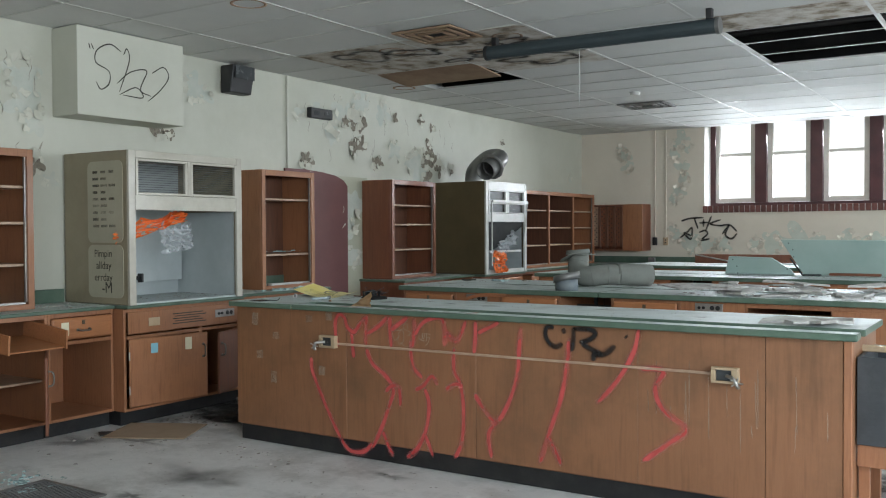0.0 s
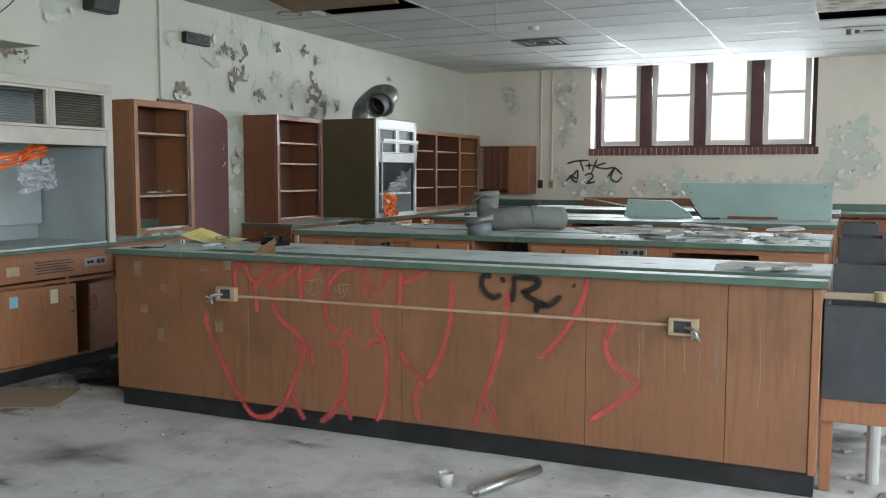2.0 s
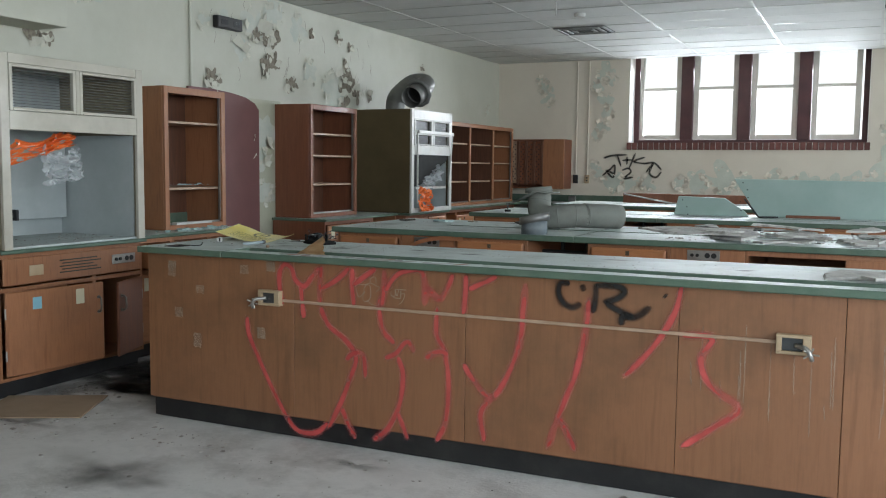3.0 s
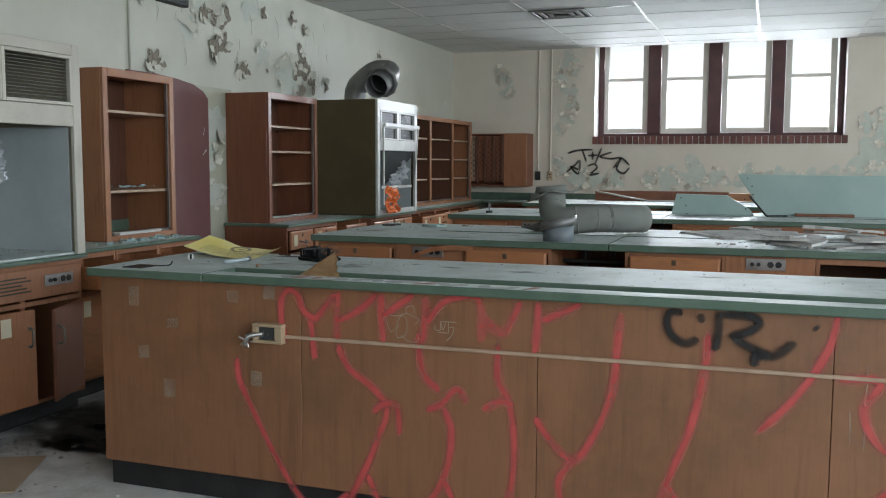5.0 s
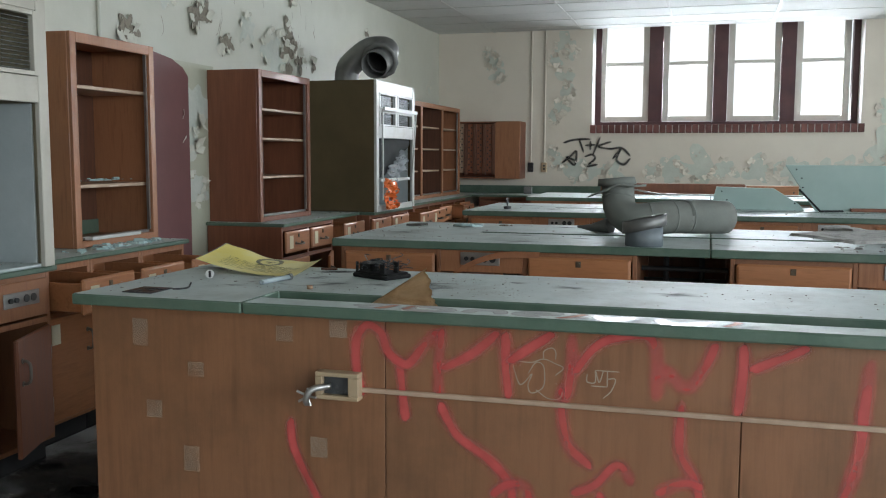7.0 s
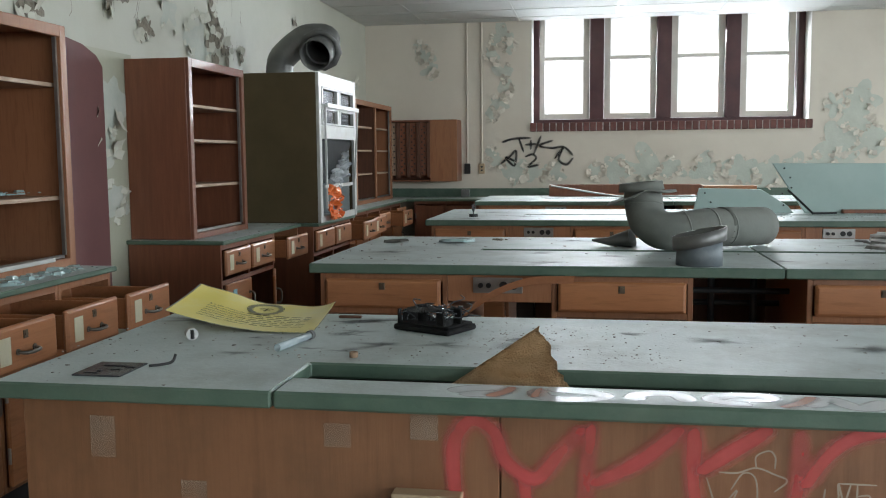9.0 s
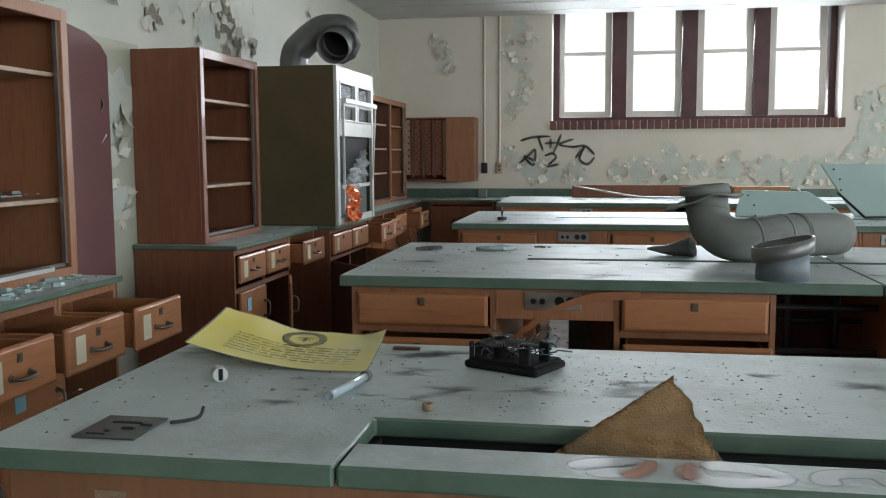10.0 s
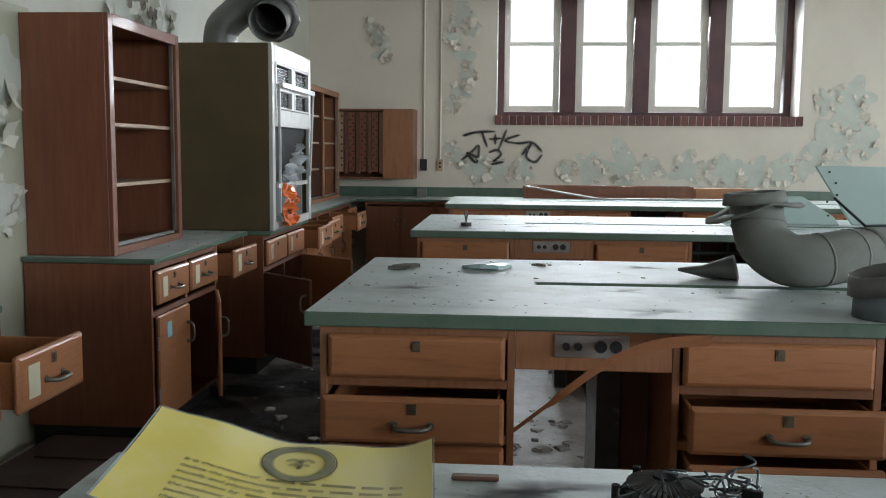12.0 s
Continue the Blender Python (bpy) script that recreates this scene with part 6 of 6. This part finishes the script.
# ---- things on the island benches ----
ad = thing("duct_fitting", "grey plastic duct elbow with a brimmed outlet on the bench", "duct", pose(-2.29, 6.78, 0.91))
part("elbow", tube(smooth_line([(0.02, 0.02, 0.26), (0.025, 0.01, 0.20), (0.04, -0.03, 0.13), (0.10, -0.08, 0.088), (0.19, -0.08, 0.088), (0.29, -0.035, 0.098), (0.37, 0.02, 0.096)], 4), 0.083, 16, 0.005,
                          None), M_grey, ad)
part("pipe", tube(smooth_line([(0.35, 0.01, 0.099), (0.44, 0.08, 0.094), (0.56, 0.20, 0.088)], 4), 0.086, 20, 0.005), M_grey, ad)
for p, q in (((0.19, -0.08, 0.088), (0.197, -0.078, 0.089)), ((0.29, -0.035, 0.098), (0.296, -0.031, 0.098)), ((0.365, 0.016, 0.096), (0.370, 0.02, 0.096)), ((0.026, 0.006, 0.192), (0.026, 0.004, 0.186))):
    part("seam_band", tube([p, q], 0.0855, 18, 0.004), M_grey, ad)
bm = tube([(0.015, 0.02, 0.250), (0.015, 0.02, 0.257)], 0.150, 28, 0.06)
for v in bm.verts:
    v.co.z -= 0.06 * max(0, -(v.co.x - 0.02) / 0.15) - 0.012 * noise.noise(v.co * 12)
part("brim", bm, M_grey, ad)
part("cap", tube([(0.015, 0.02, 0.255), (0.012, 0.02, 0.292)], 0.10, 22, 0.02, (1.0, 0.93)), M_grey, ad)
bm = tube([(-0.20, 0.12, 0.035), (-0.12, 0.11, 0.03), (-0.02, 0.08, 0.05)], 0.06, 16, 0.004, (0.12, 0.45, 1.0))
for v in bm.verts:
    v.co.z = max(0.0015, v.co.z * 0.75)
part("spout", bm, M_galv, ad)
cl = thing("duct_collar", "blue-grey metal duct collar with a crimped rim", "duct", pose(-2.09, 6.19, 0.911))
part("sleeve", tube([(0, 0, 0), (0, 0, 0.085)], 0.085, 26, 0.004, (1.0, 0.98)), M_blue, cl)
bm = tube([(0, 0, 0.075), (0, 0, 0.095), (0, 0, 0.125)], 0.098, 36, 0.005)
for v in bm.verts:
    v.co.z += 0.22 * v.co.x
    a = math.atan2(v.co.y, v.co.x)
    k = 1 + 0.02 * math.sin(a * 18)
    v.co.x, v.co.y = v.co.x * k, v.co.y * k
part("crimped_rim", bm, M_galv, cl)

vn = bmesh.new()
line = smooth_line([(-2.55, 6.085, 0.862), (-2.70, 5.99, 0.868), (-2.82, 5.93, 0.835), (-2.92, 5.90, 0.77), (-3.05, 5.90, 0.665)], 6)
rows = []
for i, p in enumerate(line):
    w_ = 0.014 * (1.0 if i < len(line) - 5 else 0.6)
    rows.append([vn.verts.new(p + Vector((0.003, 0, w_))), vn.verts.new(p - Vector((0.003, 0, w_)))])
for a, b in zip(rows, rows[1:]):
    vn.faces.new((a[0], a[1], b[1], b[0]))
bmesh.ops.solidify(vn, geom=vn.faces[:], thickness=0.002)
part("peeled_veneer", vn, M_drawer, bpy.data.objects["drawer_cabinet.001"], "strip of veneer sprung from the drawer front", bpy.data.objects["drawer_cabinet.001"].matrix_basis.inverted())


def fragment(x, y, z, s, seed, tilt, mat=None, name="ceiling_tile_fragment", label="broken grey ceiling tile fragment on the bench"):
    bm = bmesh.new()
    pts = blob(0, 0, s, seed, 9, 0.75, 0.6)
    f = bm.faces.new([bm.verts.new((a, b, 0)) for a, b in pts])
    r = bmesh.ops.extrude_face_region(bm, geom=[f])
    for v in [e for e in r["geom"] if isinstance(e, bmesh.types.BMVert)]:
        v.co.z += 0.013
        v.co.x *= 0.97
    bmesh.ops.recalc_face_normals(bm, faces=bm.faces[:])
    bmesh.ops.triangulate(bm, faces=[f for f in bm.faces if len(f.verts) > 4])
    for v in bm.verts:
        v.co.z += 0.01 * noise.noise(v.co * 14 + Vector((seed, 0, 0)))
    return whole(name, bm, mat or M_rubble, label, "rubble", "rubble on the benches", m=pose(x, y, z, tilt[0], tilt[1], tilt[2]))


rf = random.Random(77)
for k in range(16):
    x, y = -1.15 + 1.2 * rf.random(), 6.25 + 0.9 * rf.random()
    fragment(x, y, 0.918 + 0.010 * (k % 5), rf.uniform(0.10, 0.24), k, (rf.uniform(-4, 4), rf.uniform(-4, 4), rf.uniform(0, 360)))
fragment(-0.05, 4.62, 0.918, 0.17, 41, (1, -2, 20))
fragment(-0.02, 4.50, 0.922, 0.12, 42, (-2, 2, 70))
litter("bench_rubble", chips(240, -1.25, 0.1, 6.2, 7.2, 0.9105, 0.006, 0.05, 71, 6), M_rubble, "crumbled ceiling tile on the bench")
fragment(-3.12, 7.02, 0.9125, 0.075, 51, (0, 0, 10), M_glassbit, "glass_sheet", "pale green glass piece on the bench top")
fragment(-3.42, 6.98, 0.9125, 0.045, 52, (0, 0, 30), M_ink, "charred_scrap", "black scrap on the bench top")
litter("bench_clod", chips(12, -2.98, -2.90, 7.10, 7.16, 0.9105, 0.010, 0.03, 73, 2), M_rot, "dark clod on the bench top")
st = thing("wire_stub", "small dark bolt with upright wires on the bench", "bolt", pose(-3.30, 8.85, 0.911))
bm = bmesh.new()
rod(bm, (0, 0, 0), (0, 0, 0.02), 0.03, 12)
part("base", bm, M_black, st)
for k in range(3):
    bm = bmesh.new()
    rod(bm, (0, 0, 0.02), (0.012 * (k - 1), 0.005 * k, 0.085), 0.003, 6)
    part("wire", bm, M_mesh, st)


def stone_panel(name, label, pts, y, lean):
    bm = bmesh.new()
    f = bm.faces.new([bm.verts.new((x, 0, z)) for x, z in pts])
    r = bmesh.ops.extrude_face_region(bm, geom=[f])
    for v in [e for e in r["geom"] if isinstance(e, bmesh.types.BMVert)]:
        v.co.y += 0.025
    bmesh.ops.recalc_face_normals(bm, faces=bm.faces[:])
    o = thing(name, label, "panel", pose(0, y, 0.911, lean, 0, 0))
    bmesh.ops.bevel(bm, geom=bm.edges[:], offset=0.003, segments=1, affect="EDGES")
    part("slab", bm, M_board, o)
    x0, x1, z1 = min(p[0] for p in pts), max(p[0] for p in pts), max(p[1] for p in pts)
    for x, z in ((x0 + 0.08, z1 - 0.035), (x1 - 0.08, z1 - 0.04), (x1 - 0.07, z1 - 0.12), (x0 + 0.12, z1 - 0.10), (x0 + 0.13, z1 - 0.17)):
        bm = bmesh.new()
        rod(bm, (x, 0.0, z), (x, -0.008, z), 0.006, 10)
        part("bolt", bm, M_plinth, o)
    return o


stone_panel("green_stone_panel", "large pale green stone panel standing on the bench", [(-1.04, 0), (0.11, 0), (0.125, 0.335), (-1.265, 0.345)], 9.36, 0)
stone_panel("green_stone_panel", "smaller broken pale green stone panel on the bench", [(-1.80, 0), (-1.12, 0), (-1.16, 0.05), (-1.34, 0.165), (-1.76, 0.175)], 9.33, 0)
bm = bmesh.new()
rod(bm, (-1.16, 9.33, 1.07), (-1.02, 9.20, 0.915), 0.008, 8)
rod(bm, (-1.02, 9.20, 0.917), (-0.86, 9.25, 0.917), 0.008, 8)
whole("metal_strut", bm, M_black, "bent black metal strut against the stone panel", "strut")

tr = thing("wooden_tray", "long reddish wooden drawer box lying on the far bench", "tray", pose(-2.95, 12.0, 0.911))
part("front_board", boxes((0, 1.5, 0, 0.02, 0, 0.115)), M_red, tr)
part("back_board", boxes((0, 1.5, 0.18, 0.2, 0, 0.115)), M_red, tr)
part("end_board", boxes((0, 0.02, 0.02, 0.18, 0, 0.115)), M_red, tr)
part("end_board", boxes((0.72, 0.74, 0.02, 0.18, 0, 0.115)), M_red, tr)
part("bottom_board", boxes((0.02, 1.5, 0.02, 0.18, 0, 0.012)), M_red, tr)
whole("wooden_tray", boxes((-1.44, -0.93, 11.98, 12.2, 0.911, 1.015), bevel=0.003), M_drawer, "orange-brown wooden box lying on the far bench", "tray")
bm = bmesh.new()
rod(bm, (-2.93, 11.97, 1.02), (-2.3, 11.80, 0.922), 0.009, 8)
rod(bm, (-2.3, 11.80, 0.922), (-0.9, 11.85, 0.922), 0.009, 8)
whole("metal_rod", bm, M_steel, "long bent metal rod lying on the far bench", "rod")
wt = thing("wooden_tap", "pale wooden rail with a round end at the sink", "rail", pose(0.15, 4.52, 0.80))
part("rail", boxes((0, 0.24, 0, 0.035, 0.001, 0.03), bevel=0.004), M_cream, wt)
bm = bmesh.new()
rod(bm, (0.26, 0.017, 0.0), (0.26, 0.017, 0.04), 0.035, 16)
part("knob", bm, M_cream, wt)
tray = whole("pulled_drawer", boxes((-0.80, -0.35, 9.30, 9.62, 0.911, 0.935), bevel=0.003), M_red, "shallow wooden drawer lying behind the stone panel", "drawer")


# dark dust and scorch patches on the bench tops
def smudges(spots, z):
    bm = bmesh.new()
    bm.verts.layers.float.new("spread")
    for k, (x, y, r) in enumerate(spots):
        c = bm.verts.new((x, y, z + 0.00008 * k))
        c[bm.verts.layers.float["spread"]] = 1.0
        ring = [bm.verts.new((a, b, z + 0.00008 * k)) for a, b in blob(x, y, r * 1.5, k + z * 7, 26, 0.9, 0.55)]
        for p, q in zip(ring, ring[1:] + ring[:1]):
            bm.faces.new((c, p, q))
    return bm


rk = random.Random(15)
litter("dust_patch", smudges([(-3.0, 4.92, 0.06), (-2.93, 4.62, 0.04), (-2.8, 4.64, 0.05), (-2.62, 4.68, 0.06), (-3.0, 4.55, 0.03), (-3.22, 4.5, 0.025), (-2.2, 4.75, 0.05), (-3.07, 4.88, 0.05), (-3.02, 4.90, 0.035), (-3.03, 4.76, 0.03), (-3.03, 4.72, 0.045), (-2.62, 4.72, 0.03), (-2.60, 4.62, 0.04), (-3.08, 4.56, 0.02), (-3.24, 4.66, 0.015), (-3.2, 4.58, 0.012),
                              (-3.47, 4.86, 0.07), (-2.4, 4.8, 0.03), (-1.9, 4.7, 0.05), (-1.2, 4.8, 0.04), (-0.6, 4.65, 0.05)], 0.9103), M_smoke, "dark dust patches on the bench top")
for y in (6.10, 8.55, 11.0):
    litter("dust_patch", smudges([(rk.uniform(-3.5, 0), y + rk.choice((rk.uniform(0.08, 0.48), rk.uniform(0.7, 1.1))), rk.uniform(0.02, 0.08)) for _ in range(16)], 0.9103), M_smoke, "dark dust patches on the bench top")
# First 30 are stains; the massed aisle patches paint shade onto the floor.
litter("floor_stain", smudges([(rk.uniform(-4.4, 1.5), rk.uniform(0.8, 4.1), rk.uniform(0.04, 0.22)) for _ in range(30)] + [(rk.uniform(-4.45, -3.6), rk.uniform(4.3, 10.5), rk.uniform(0.18, 0.45)) for _ in range(110)] + [(rk.uniform(-3.6, 0.2), rk.uniform(5.0, 6.1), rk.uniform(0.15, 0.4)) for _ in range(40)], 0.0022), M_dirtshade, "dark stains and painted aisle shade on the concrete floor")

litter("glass_heap", chips(260, -4.1, -3.55, 2.72, 3.05, 0.001, 0.003, 0.022, 81, 3), M_glassbit, "crushed glass on the floor")
litter("floor_debris", chips(300, -4.45, -3.6, 7.4, 10.0, 0.001, 0.004, 0.05, 82, 6), M_rubble, "pale rubbish on the floor")
litter("floor_debris", chips(160, -3.1, -2.5, 6.7, 8.4, 0.001, 0.004, 0.06, 83, 4), M_rubble, "pale rubbish below the bench")
litter("floor_debris", chips(150, -3.6, 1.2, 1.2, 3.9, 0.001, 0.003, 0.016, 84, 3), M_rubble, "small plaster crumbs on the floor")
litter("floor_debris", chips(90, -3.6, 0.2, 3.75, 4.08, 0.001, 0.003, 0.02, 85, 3), M_debris, "dirt swept against the bench base")
